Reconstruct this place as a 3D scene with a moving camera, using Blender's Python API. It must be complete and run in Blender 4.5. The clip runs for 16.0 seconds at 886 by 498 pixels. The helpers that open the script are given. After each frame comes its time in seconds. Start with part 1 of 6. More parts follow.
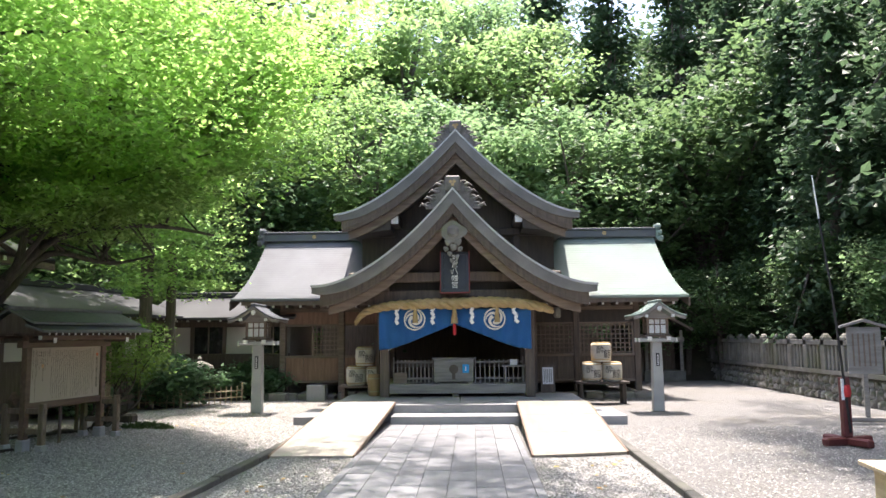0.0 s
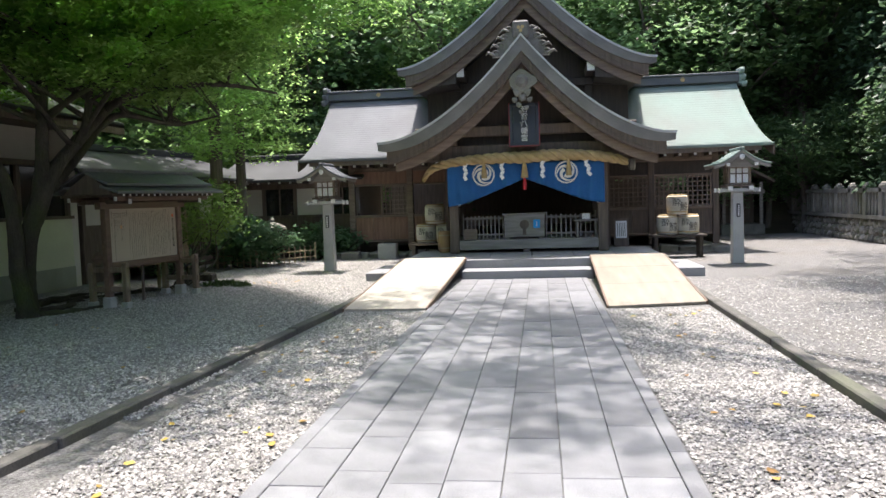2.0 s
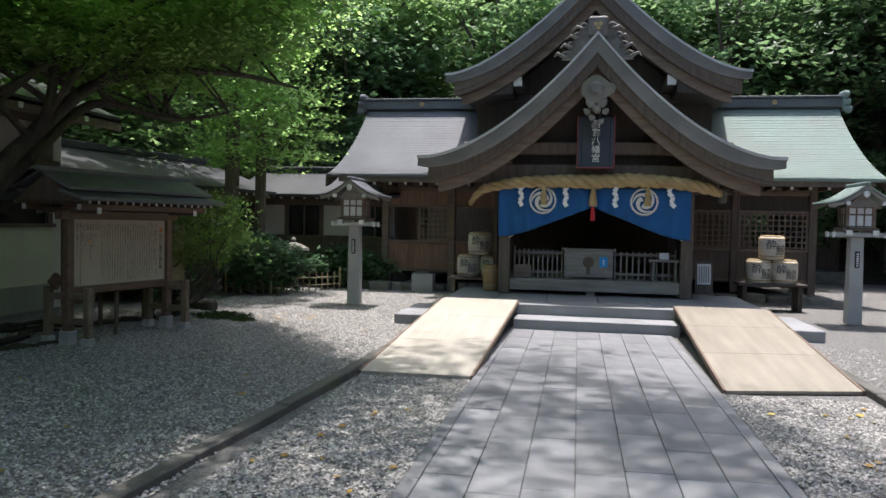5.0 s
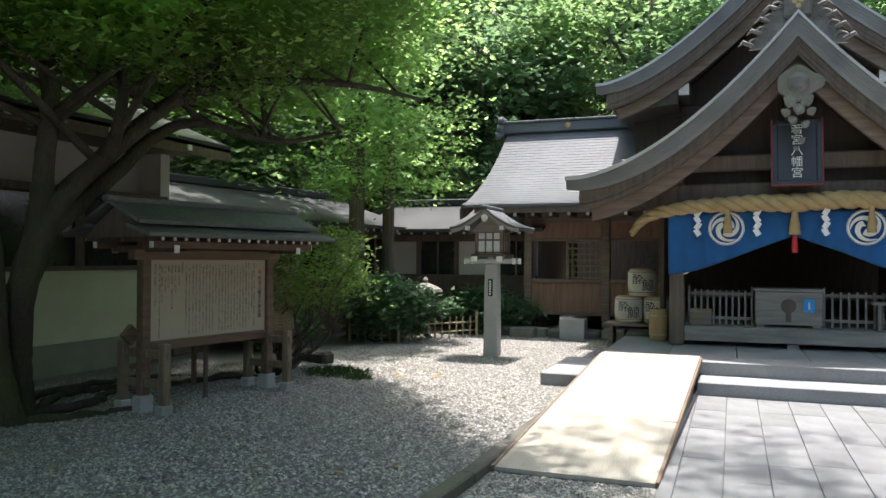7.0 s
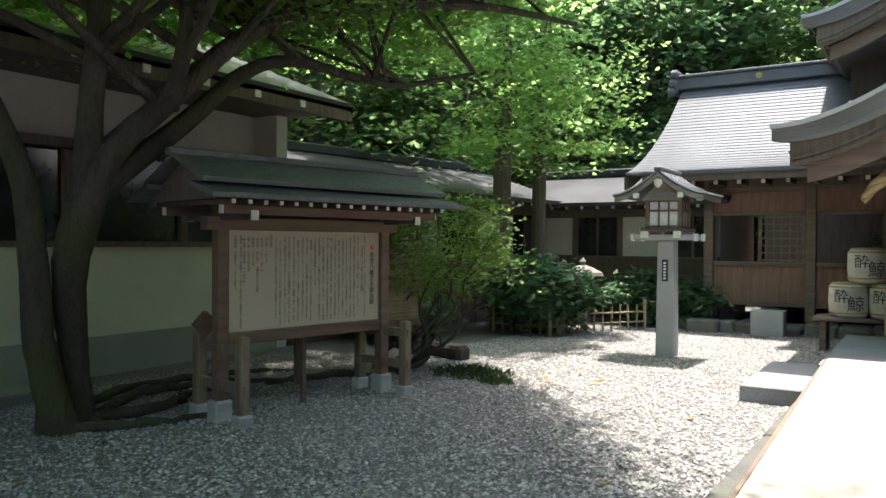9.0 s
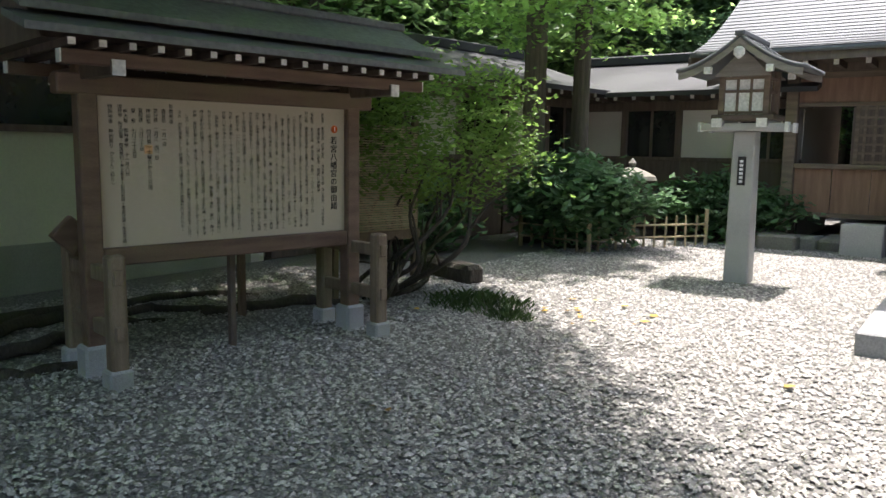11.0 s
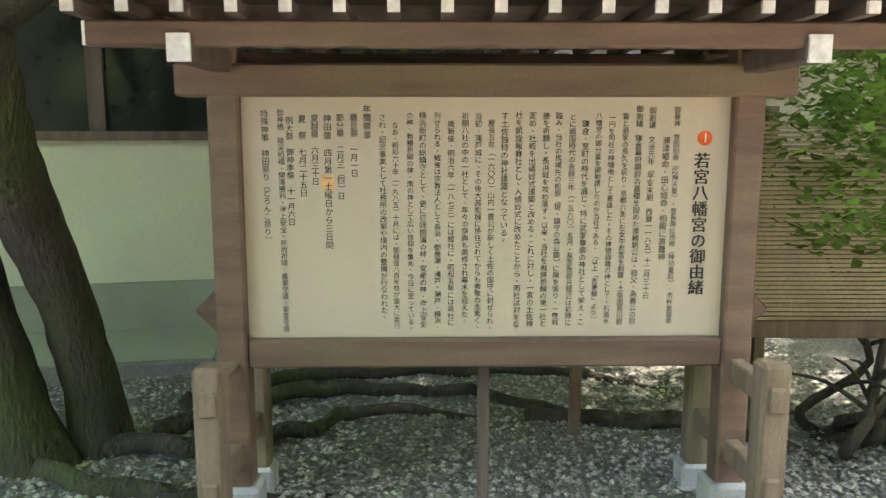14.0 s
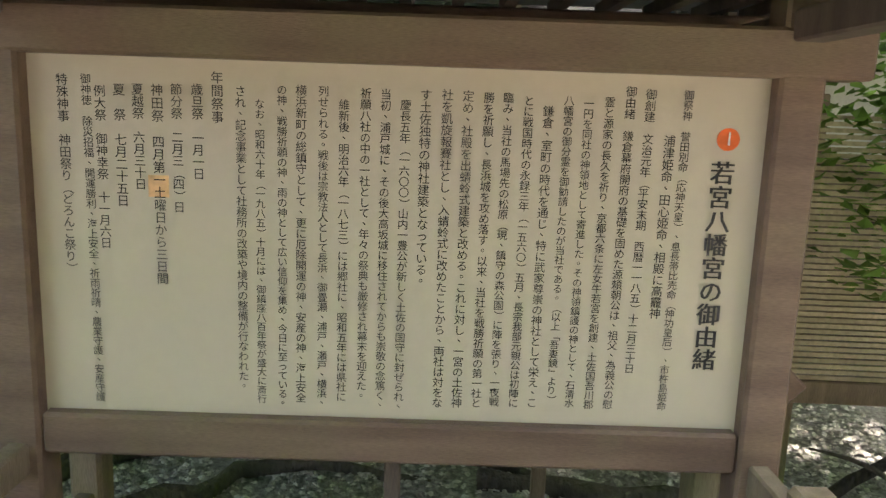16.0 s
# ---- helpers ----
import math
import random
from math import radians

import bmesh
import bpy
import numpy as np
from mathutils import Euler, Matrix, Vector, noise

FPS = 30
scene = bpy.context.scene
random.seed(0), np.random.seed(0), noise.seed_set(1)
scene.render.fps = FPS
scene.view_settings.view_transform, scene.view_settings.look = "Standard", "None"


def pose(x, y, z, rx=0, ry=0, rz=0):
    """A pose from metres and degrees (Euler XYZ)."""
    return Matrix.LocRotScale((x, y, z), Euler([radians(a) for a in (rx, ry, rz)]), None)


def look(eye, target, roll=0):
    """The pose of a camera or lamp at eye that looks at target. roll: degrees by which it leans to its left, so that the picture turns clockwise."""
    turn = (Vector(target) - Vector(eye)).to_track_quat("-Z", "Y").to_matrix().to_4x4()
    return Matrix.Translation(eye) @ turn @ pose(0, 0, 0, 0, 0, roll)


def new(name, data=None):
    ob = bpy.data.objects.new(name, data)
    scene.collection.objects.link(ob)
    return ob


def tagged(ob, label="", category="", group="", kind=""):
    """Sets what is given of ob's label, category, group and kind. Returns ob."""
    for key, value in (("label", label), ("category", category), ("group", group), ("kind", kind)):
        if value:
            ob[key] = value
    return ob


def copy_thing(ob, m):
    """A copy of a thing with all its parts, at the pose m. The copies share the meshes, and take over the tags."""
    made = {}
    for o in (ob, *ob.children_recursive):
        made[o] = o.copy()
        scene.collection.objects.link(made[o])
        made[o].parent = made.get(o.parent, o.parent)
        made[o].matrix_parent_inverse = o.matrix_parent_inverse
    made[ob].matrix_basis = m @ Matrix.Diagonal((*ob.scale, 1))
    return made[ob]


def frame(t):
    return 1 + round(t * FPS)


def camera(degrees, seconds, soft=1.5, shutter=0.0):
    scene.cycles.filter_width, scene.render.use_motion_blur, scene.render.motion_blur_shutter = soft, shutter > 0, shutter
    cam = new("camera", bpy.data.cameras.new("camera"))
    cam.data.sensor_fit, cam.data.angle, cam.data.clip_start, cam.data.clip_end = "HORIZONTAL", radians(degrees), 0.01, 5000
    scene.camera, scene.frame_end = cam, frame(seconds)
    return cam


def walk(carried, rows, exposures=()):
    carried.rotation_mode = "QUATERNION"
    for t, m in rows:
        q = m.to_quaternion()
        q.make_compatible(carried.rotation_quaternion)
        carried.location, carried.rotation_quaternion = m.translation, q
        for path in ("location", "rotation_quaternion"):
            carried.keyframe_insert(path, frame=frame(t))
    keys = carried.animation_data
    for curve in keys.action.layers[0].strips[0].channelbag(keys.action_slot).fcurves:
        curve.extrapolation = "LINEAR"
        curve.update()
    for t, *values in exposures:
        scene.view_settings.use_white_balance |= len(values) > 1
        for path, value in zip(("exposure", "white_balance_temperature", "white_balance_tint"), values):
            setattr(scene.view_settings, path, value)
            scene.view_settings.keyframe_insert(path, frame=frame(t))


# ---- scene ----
cam = camera(60.0, 16.0)
PATH = [
    (0, (0.247, -0.34, 1.629), (0.173, 1.646, 1.853), -0.5),
    (0.5, (0.226, -0.334, 1.619), (0.187, 1.659, 1.791), -0.8),
    (1, (0.243, -0.285, 1.591), (0.206, 1.712, 1.694), -0.1),
    (1.5, (0.259, -0.212, 1.542), (0.088, 1.781, 1.541), -0.6),
    (2, (0.192, 0.012, 1.49), (-0.064, 1.991, 1.361), -1.8),
    (2.5, (0.157, 0.382, 1.461), (-0.035, 2.36, 1.234), -1.6),
    (3, (0.131, 0.879, 1.468), (-0.015, 2.857, 1.209), -2.8),
    (3.5, (0.05, 1.346, 1.488), (-0.061, 3.333, 1.28), -1.3),
    (4, (-0.021, 1.854, 1.444), (-0.074, 3.846, 1.278), -1.0),
    (4.5, (-0.199, 2.304, 1.489), (-0.416, 4.288, 1.367), -1.2),
    (5, (-0.362, 2.643, 1.554), (-0.708, 4.611, 1.485), 1.2),
    (5.2, (-0.429, 2.822, 1.539), (-0.803, 4.786, 1.497), 2.1),
    (7.5, (-0.975, 5.321, 1.534), (-1.772, 7.155, 1.569), -1.2),
    (8, (-1.091, 5.796, 1.516), (-1.977, 7.589, 1.531), -2.6),
    (8.5, (-1.396, 6.311, 1.441), (-2.382, 8.051, 1.443), -2.7),
    (9, (-1.643, 6.717, 1.417), (-2.716, 8.406, 1.399), 0.4),
    (11.5, (-2.617, 9.146, 1.226), (-3.826, 10.7, 0.88), 0.8),
    (12, (-2.791, 9.624, 1.392), (-4.172, 11.009, 0.977), -0.5),
    (12.5, (-2.971, 10.134, 1.421), (-4.626, 11.192, 1.044), -0.4),
    (13, (-3.188, 10.434, 1.446), (-5.007, 11.185, 1.09), -0.2),
    (13.5, (-3.368, 10.778, 1.373), (-5.284, 11.269, 1.078), 0.5),
    (14, (-3.684, 11.046, 1.378), (-5.624, 11.436, 1.083), 0.0),
    (14.5, (-3.936, 11.293, 1.415), (-5.892, 11.575, 1.109), -1.9),
    (15, (-4.194, 11.427, 1.423), (-6.151, 11.679, 1.096), -2.3),
    (15.5, (-4.38, 11.474, 1.421), (-6.324, 11.799, 1.082), -0.2),
    (16, (-4.478, 11.485, 1.412), (-6.412, 11.849, 1.052), 2.0),
]
EXPOSURES = [(0, 1.9, 6500, 18), (1.0, 1.75, 6500, 18), (2.0, 1.55, 6300, 16), (3.0, 1.05, 6200, 16), (5.0, 1.05, 6100, 16), (7.5, 1.7, 6300, 13), (8.0, 1.75, 6300, 13), (9.0, 1.95, 6300, 13), (11.5, 1.95, 6300, 16), (12.0, 2.05, 6400, 16), (12.5, 2.65, 6900, 16), (13.0, 3.52, 6900, 15), (14.0, 3.82, 7100, 15), (16.0, 3.54, 7000, 15)]
walk(cam, [(t, look(eye, target, roll)) for t, eye, target, roll in PATH], EXPOSURES)

# ---- light ----
world = bpy.data.worlds.new("sky")
scene.world = world
world.use_nodes = True
wn = world.node_tree
sky = wn.nodes.new("ShaderNodeTexSky")
sky.sky_type = "NISHITA"
sky.sun_disc = False
SUN_EL, SUN_AZ = radians(77), radians(8)
sky.sun_elevation, sky.sun_rotation = SUN_EL, SUN_AZ
sky.air_density, sky.dust_density, sky.ozone_density = 1.0, 3.0, 1.0
wn.links.new(sky.outputs[0], wn.nodes["Background"].inputs[0])
wn.nodes["Background"].inputs[1].default_value = 0.15
sun = new("sun", bpy.data.lights.new("sun", "SUN"))
sun.data.energy, sun.data.angle, sun.data.color = 3.6, radians(1.0), (1.0, 0.95, 0.86)
sun_dir = Vector((math.sin(SUN_AZ) * math.cos(SUN_EL), math.cos(SUN_AZ) * math.cos(SUN_EL), math.sin(SUN_EL)))
sun.matrix_world = look(sun_dir * 60, (0, 0, 0))


# ---- builders ----
def part(name, bm, material, parent=None, label="", smooth=False):
    me = bpy.data.meshes.new(name)
    bm.to_mesh(me)
    bm.free()
    if smooth:
        me.polygons.foreach_set("use_smooth", [True] * len(me.polygons))
    ob = new(name, me)
    me.materials.append(material)
    if parent is not None:
        ob.parent = parent
    if label:
        tagged(ob, label)
    return ob


def thing(name, label, category, m=None, group="", kind=""):
    ob = new(name)
    ob.empty_display_size = 0.1
    tagged(ob, label, category, group, kind)
    if m is not None:
        ob.matrix_world = m
    return ob


def structure(name, bm, material, label="", category="", smooth=False):
    ob = part(name, bm, material, None, "", smooth)
    return tagged(ob, label, category, "", "structure")


def BM():
    return bmesh.new()


def box(bm, x0, y0, z0, x1, y1, z1, bevel=0.0, m=None):
    vs = [bm.verts.new(p) for p in ((x0, y0, z0), (x1, y0, z0), (x1, y1, z0), (x0, y1, z0), (x0, y0, z1), (x1, y0, z1), (x1, y1, z1), (x0, y1, z1))]
    if m is not None:
        for v in vs:
            v.co = m @ v.co
    fs = [bm.faces.new([vs[i] for i in f]) for f in ((3, 2, 1, 0), (4, 5, 6, 7), (0, 1, 5, 4), (1, 2, 6, 5), (2, 3, 7, 6), (3, 0, 4, 7))]
    if bevel:
        es = {e for f in fs for e in f.edges}
        bmesh.ops.bevel(bm, geom=list(es), offset=bevel, segments=1, affect="EDGES")
    return bm


def bx(*a, **k):
    return box(BM(), *a, **k)


def lathe(bm, profile, n=16, centre=(0, 0, 0), m=None):
    """profile: (radius, height) from the bottom up, closed with caps."""
    rings = []
    for r, z in profile:
        ring = []
        for i in range(n):
            a = 2 * math.pi * i / n
            p = Vector((centre[0] + r * math.cos(a), centre[1] + r * math.sin(a), centre[2] + z))
            ring.append(bm.verts.new(m @ p if m is not None else p))
        rings.append(ring)
    for a, b in zip(rings, rings[1:]):
        for i in range(n):
            bm.faces.new((a[i], a[(i + 1) % n], b[(i + 1) % n], b[i]))
    bm.faces.new(list(reversed(rings[0])))
    bm.faces.new(rings[-1])
    return bm


def tube(bm, points, radii, n=8, wobble=0.0, rng=None):
    """A tapered limb along points."""
    pts = [Vector(p) for p in points]
    rings = []
    side = None
    for i, p in enumerate(pts):
        d = (pts[min(i + 1, len(pts) - 1)] - pts[max(i - 1, 0)]).normalized()
        if side is None:
            side = d.orthogonal().normalized()
        side = (side - d * side.dot(d)).normalized()
        up = d.cross(side)
        ring = []
        for k in range(n):
            a = 2 * math.pi * k / n
            r = radii[i] * (1 + (rng.uniform(-wobble, wobble) if rng else 0))
            ring.append(bm.verts.new(p + (side * math.cos(a) + up * math.sin(a)) * r))
        rings.append(ring)
    for a, b in zip(rings, rings[1:]):
        for i in range(n):
            bm.faces.new((a[i], a[(i + 1) % n], b[(i + 1) % n], b[i]))
    bm.faces.new(list(reversed(rings[0])))
    bm.faces.new(rings[-1])
    return bm


def smooth_path(points, radii, steps=5):
    """Catmull-Rom through points; returns points and radii."""
    P = [Vector(p) for p in points]
    out, rr = [], []
    for i in range(len(P) - 1):
        a, b, c, d = P[max(i - 1, 0)], P[i], P[i + 1], P[min(i + 2, len(P) - 1)]
        for s in range(steps):
            t = s / steps
            out.append(0.5 * (2 * b + (c - a) * t + (2 * a - 5 * b + 4 * c - d) * t * t + (3 * b - a - 3 * c + d) * t ** 3))
            rr.append(radii[i] * (1 - t) + radii[i + 1] * t)
    return out + [P[-1]], rr + [radii[-1]]


def sheet(bm, nu, nv, f, thick=0.0, down=(0, 0, -1)):
    """A curved slab: f(u, v) gives its top, u and v from 0 to 1; thick along down."""
    top = [[bm.verts.new(f(i / nu, j / nv)) for j in range(nv + 1)] for i in range(nu + 1)]
    for i in range(nu):
        for j in range(nv):
            bm.faces.new((top[i][j], top[i + 1][j], top[i + 1][j + 1], top[i][j + 1]))
    if thick:
        dv = Vector(down) * thick
        bot = [[bm.verts.new(v.co + dv) for v in row] for row in top]
        for i in range(nu):
            for j in range(nv):
                bm.faces.new((bot[i][j + 1], bot[i + 1][j + 1], bot[i + 1][j], bot[i][j]))
        for i in range(nu):
            bm.faces.new((top[i][0], bot[i][0], bot[i + 1][0], top[i + 1][0]))
            bm.faces.new((top[i + 1][nv], bot[i + 1][nv], bot[i][nv], top[i][nv]))
        for j in range(nv):
            bm.faces.new((top[0][j + 1], bot[0][j + 1], bot[0][j], top[0][j]))
            bm.faces.new((top[nu][j], bot[nu][j], bot[nu][j + 1], top[nu][j + 1]))
    bmesh.ops.recalc_face_normals(bm, faces=bm.faces)
    return bm


def prism(bm, outline, axis_from, axis_to, axis="y"):
    """Extrudes a closed outline of (a, z) pairs along y (a is x) or along x (a is y)."""
    def at(a, z, t):
        return (a, t, z) if axis == "y" else (t, a, z)
    a = [bm.verts.new(at(p, z, axis_from)) for p, z in outline]
    b = [bm.verts.new(at(p, z, axis_to)) for p, z in outline]
    n = len(outline)
    bm.faces.new(a)
    bm.faces.new(list(reversed(b)))
    for i in range(n):
        bm.faces.new((a[i], b[i], b[(i + 1) % n], a[(i + 1) % n]))
    bmesh.ops.recalc_face_normals(bm, faces=bm.faces)
    return bm


# ---- the words on the notice board, line by line: place across, start, end, words ----
COLUMNS = [
           (0.890, 0.039, 0.950, "御祭神　誉田別命（応神天皇）、息長帯比売命（神功皇后）、市杵島姫命"),
           (0.869, 0.161, 0.677, "浦津姫命、田心姫命、相殿に高龗神"),
           (0.839, 0.040, 0.841, "御創建　文治元年（平安末期　西暦一一八五）十二月三十日"),
           (0.812, 0.034, 0.951, "御由緒　鎌倉幕府開府の基礎を固めた源頼朝公は、祖父、為義公の慰"),
           (0.784, 0.064, 0.953, "霊と源家の長久を祈り、京都六条に左女牛若宮を創建、土佐国吾川郡"),
           (0.756, 0.070, 0.950, "一円を同社の神領地として寄進した。その神領鎮護の神として、石清水"),
           (0.729, 0.064, 0.940, "八幡宮の御分霊を御勧請したのが当社である。（以上「吾妻鏡」より）"),
           (0.702, 0.093, 0.954, "鎌倉、室町の時代を通じ、特に武家尊崇の神社として栄え、こ"),
           (0.675, 0.068, 0.956, "とに戦国時代の永録三年（一五六〇）五月、長宗我部元親公は初陣に"),
           (0.647, 0.062, 0.954, "臨み、当社の馬場先の松原（現、鎮守の森公園）に陣を張り、一夜戦"),
           (0.621, 0.063, 0.960, "勝を祈願し、長浜城を攻め落す。以来、当社を戦勝祈願の第一社と"),
           (0.593, 0.060, 0.962, "定め、社殿を出蜻蛉式建築と改める。これに対し、一宮の土佐神"),
           (0.565, 0.059, 0.964, "社を凱旋報賽社とし、入蜻蛉式に改めたことから、両社は対をな"),
           (0.536, 0.061, 0.605, "す土佐独特の神社建築となっている。"),
           (0.509, 0.090, 0.978, "慶長五年（一六〇〇）山内一豊公が新しく土佐の国守に封ぜられ、"),
           (0.482, 0.064, 0.975, "当初、浦戸城に、その後大高坂城に移住されてからも崇敬の念篤く、"),
           (0.455, 0.063, 0.948, "祈願八社の中の一社として、年々の祭典も厳修され幕末を迎えた。"),
           (0.426, 0.095, 0.954, "維新後、明治六年（一八七三）には郷社に、昭和五年には県社に"),
           (0.398, 0.062, 0.973, "列せられる。戦後は宗教法人として長浜、御畳瀬、浦戸、瀬戸、横浜、"),
           (0.368, 0.061, 0.961, "横浜新町の総鎮守として、更に厄除開運の神、安産の神、海上安全"),
           (0.342, 0.062, 0.977, "の神、戦勝祈願の神、雨の神として広い信仰を集め、今日に至っている。"),
           (0.312, 0.102, 0.966, "なお、昭和六十年（一九八五）十月には、御鎮座八百年祭が盛大に斎行"),
           (0.286, 0.069, 0.930, "され、記念事業として社務所の改築や境内の整備が行なわれた。"),
           (0.255, 0.033, 0.172, "年間祭事"),
           (0.228, 0.067, 0.326, "歳旦祭　一月一日"),
           (0.200, 0.069, 0.419, "節分祭　二月三（四）日"),
           (0.174, 0.071, 0.624, "神田祭　四月第一土曜日から三日間"),
           (0.148, 0.072, 0.359, "夏越祭　六月三十日"),
           (0.123, 0.074, 0.407, "夏　祭　七月二十五日"),
           (0.097, 0.080, 0.526, "例大祭　御神幸祭　十一月六日"),
           (0.079, 0.051, 0.976, "御神徳　除災招福、開運勝利、海上安全、祈雨祈晴、農業守護、安産守護"),
           (0.047, 0.053, 0.599, "特殊神事　神田祭り（どろんこ祭り）"),
]
BOARD_WORDS = "".join(c[3] for c in COLUMNS)

# ---- writing: every character as a flat mesh, one em high ----
SCRIPT = "".join(sorted(set(BOARD_WORDS + "若宮八幡宮の御由緒酔鯨1")))
GLYPHS = {}
made = []
for ch in SCRIPT:
    cu = bpy.data.curves.new("writing", "FONT")
    cu.body, cu.size, cu.align_x, cu.align_y, cu.resolution_u, cu.offset = ch, 1.0, "CENTER", "CENTER", 2, 0.001
    made.append((ch, new("writing", cu)))
bpy.context.view_layer.update()
deps = bpy.context.evaluated_depsgraph_get()
for ch, ob in made:
    me = ob.evaluated_get(deps).to_mesh()
    GLYPHS[ch] = ([tuple(v.co) for v in me.vertices], [tuple(p.vertices) for p in me.polygons])
for ch, ob in made:
    bpy.data.objects.remove(ob)


def glyphs_mesh(name, items):
    """items: (character, size, place); place maps a flat point (x, y) of the character into the thing."""
    vs, fs = [], []
    for ch, size, place in items:
        v, f = GLYPHS[ch]
        k = len(vs)
        vs += [tuple(place(x * size, y * size)) for x, y, _ in v]
        fs += [tuple(i + k for i in q) for q in f]
    me = bpy.data.meshes.new(name)
    me.from_pydata(vs, [], fs)
    return me


def script_part(name, items, mat_, parent, label=""):
    me = glyphs_mesh(name, items)
    me.materials.append(mat_)
    ob = new(name, me)
    ob.parent = parent
    if label:
        tagged(ob, label)
    if len(items) > 1:
        tagged(ob, kind="stuff")
    return ob


# ---- materials ----
def rgb(c):
    return (*c, 1.0)


def material(name, a, b, rough=0.7, scale=4.0, fine=60.0, bump=0.3, stretch=(1, 1, 1), metal=0.0, per_object=0.0, per_island=0.0, spec=0.5, detail=6.0, stain=None, stain_scale=0.7, dist=0.01, var=0.22):
    """Two-scale procedural surface: a broad mix of a and b, a fine grain, an optional stain colour, relief."""
    mt = bpy.data.materials.new(name)
    mt.use_nodes = True
    nt = mt.node_tree
    N, L = nt.nodes, nt.links
    bsdf = N["Principled BSDF"]
    co = N.new("ShaderNodeTexCoord")
    mp = N.new("ShaderNodeMapping")
    mp.inputs["Scale"].default_value = stretch
    L.new(co.outputs["Object"], mp.inputs[0])
    n1 = N.new("ShaderNodeTexNoise")
    n1.inputs["Scale"].default_value, n1.inputs["Detail"].default_value = scale, detail
    n2 = N.new("ShaderNodeTexNoise")
    n2.inputs["Scale"].default_value, n2.inputs["Detail"].default_value = fine, 3.0
    for n in (n1, n2):
        L.new(mp.outputs[0], n.inputs["Vector"])
    r1 = N.new("ShaderNodeMapRange")
    r1.inputs[1].default_value, r1.inputs[2].default_value = 0.3, 0.7
    L.new(n1.outputs[0], r1.inputs[0])
    mix = N.new("ShaderNodeMix")
    mix.data_type = "RGBA"
    mix.inputs[6].default_value, mix.inputs[7].default_value = rgb(a), rgb(b)
    L.new(r1.outputs[0], mix.inputs[0])
    colour = mix.outputs[2]
    if stain:
        n3 = N.new("ShaderNodeTexNoise")
        n3.inputs["Scale"].default_value, n3.inputs["Detail"].default_value = stain_scale, 8.0
        L.new(co.outputs["Object"], n3.inputs["Vector"])
        r3 = N.new("ShaderNodeMapRange")
        r3.inputs[1].default_value, r3.inputs[2].default_value = 0.5, 0.72
        L.new(n3.outputs[0], r3.inputs[0])
        m3 = N.new("ShaderNodeMix")
        m3.data_type = "RGBA"
        m3.inputs[7].default_value = rgb(stain)
        L.new(r3.outputs[0], m3.inputs[0])
        L.new(colour, m3.inputs[6])
        colour = m3.outputs[2]
    hsv = N.new("ShaderNodeHueSaturation")
    val = N.new("ShaderNodeMapRange")
    val.inputs[1].default_value, val.inputs[2].default_value = 0.25, 0.75
    val.inputs[3].default_value, val.inputs[4].default_value = 1 - var, 1 + var
    L.new(n2.outputs[0], val.inputs[0])
    value = val.outputs[0]
    for amount, node, sock in ((per_object, "ShaderNodeObjectInfo", "Random"), (per_island, "ShaderNodeNewGeometry", "Random Per Island")):
        if amount:
            info = N.new(node)
            pr = N.new("ShaderNodeMapRange")
            pr.inputs[3].default_value, pr.inputs[4].default_value = 1 - amount, 1 + amount
            L.new(info.outputs[sock], pr.inputs[0])
            mu = N.new("ShaderNodeMath")
            mu.operation = "MULTIPLY"
            L.new(value, mu.inputs[0])
            L.new(pr.outputs[0], mu.inputs[1])
            value = mu.outputs[0]
    L.new(value, hsv.inputs["Value"])
    L.new(colour, hsv.inputs["Color"])
    L.new(hsv.outputs[0], bsdf.inputs["Base Color"])
    rr = N.new("ShaderNodeMapRange")
    rr.inputs[3].default_value, rr.inputs[4].default_value = max(rough - 0.12, 0.02), min(rough + 0.12, 1.0)
    L.new(n1.outputs[0], rr.inputs[0])
    L.new(rr.outputs[0], bsdf.inputs["Roughness"])
    bsdf.inputs["Metallic"].default_value = metal
    bsdf.inputs["Specular IOR Level"].default_value = spec
    if bump:
        bp = N.new("ShaderNodeBump")
        bp.inputs["Strength"].default_value, bp.inputs["Distance"].default_value = bump, dist
        ad = N.new("ShaderNodeMath")
        L.new(n1.outputs[0], ad.inputs[0])
        L.new(n2.outputs[0], ad.inputs[1])
        L.new(ad.outputs[0], bp.inputs["Height"])
        L.new(bp.outputs[0], bsdf.inputs["Normal"])
    return mt


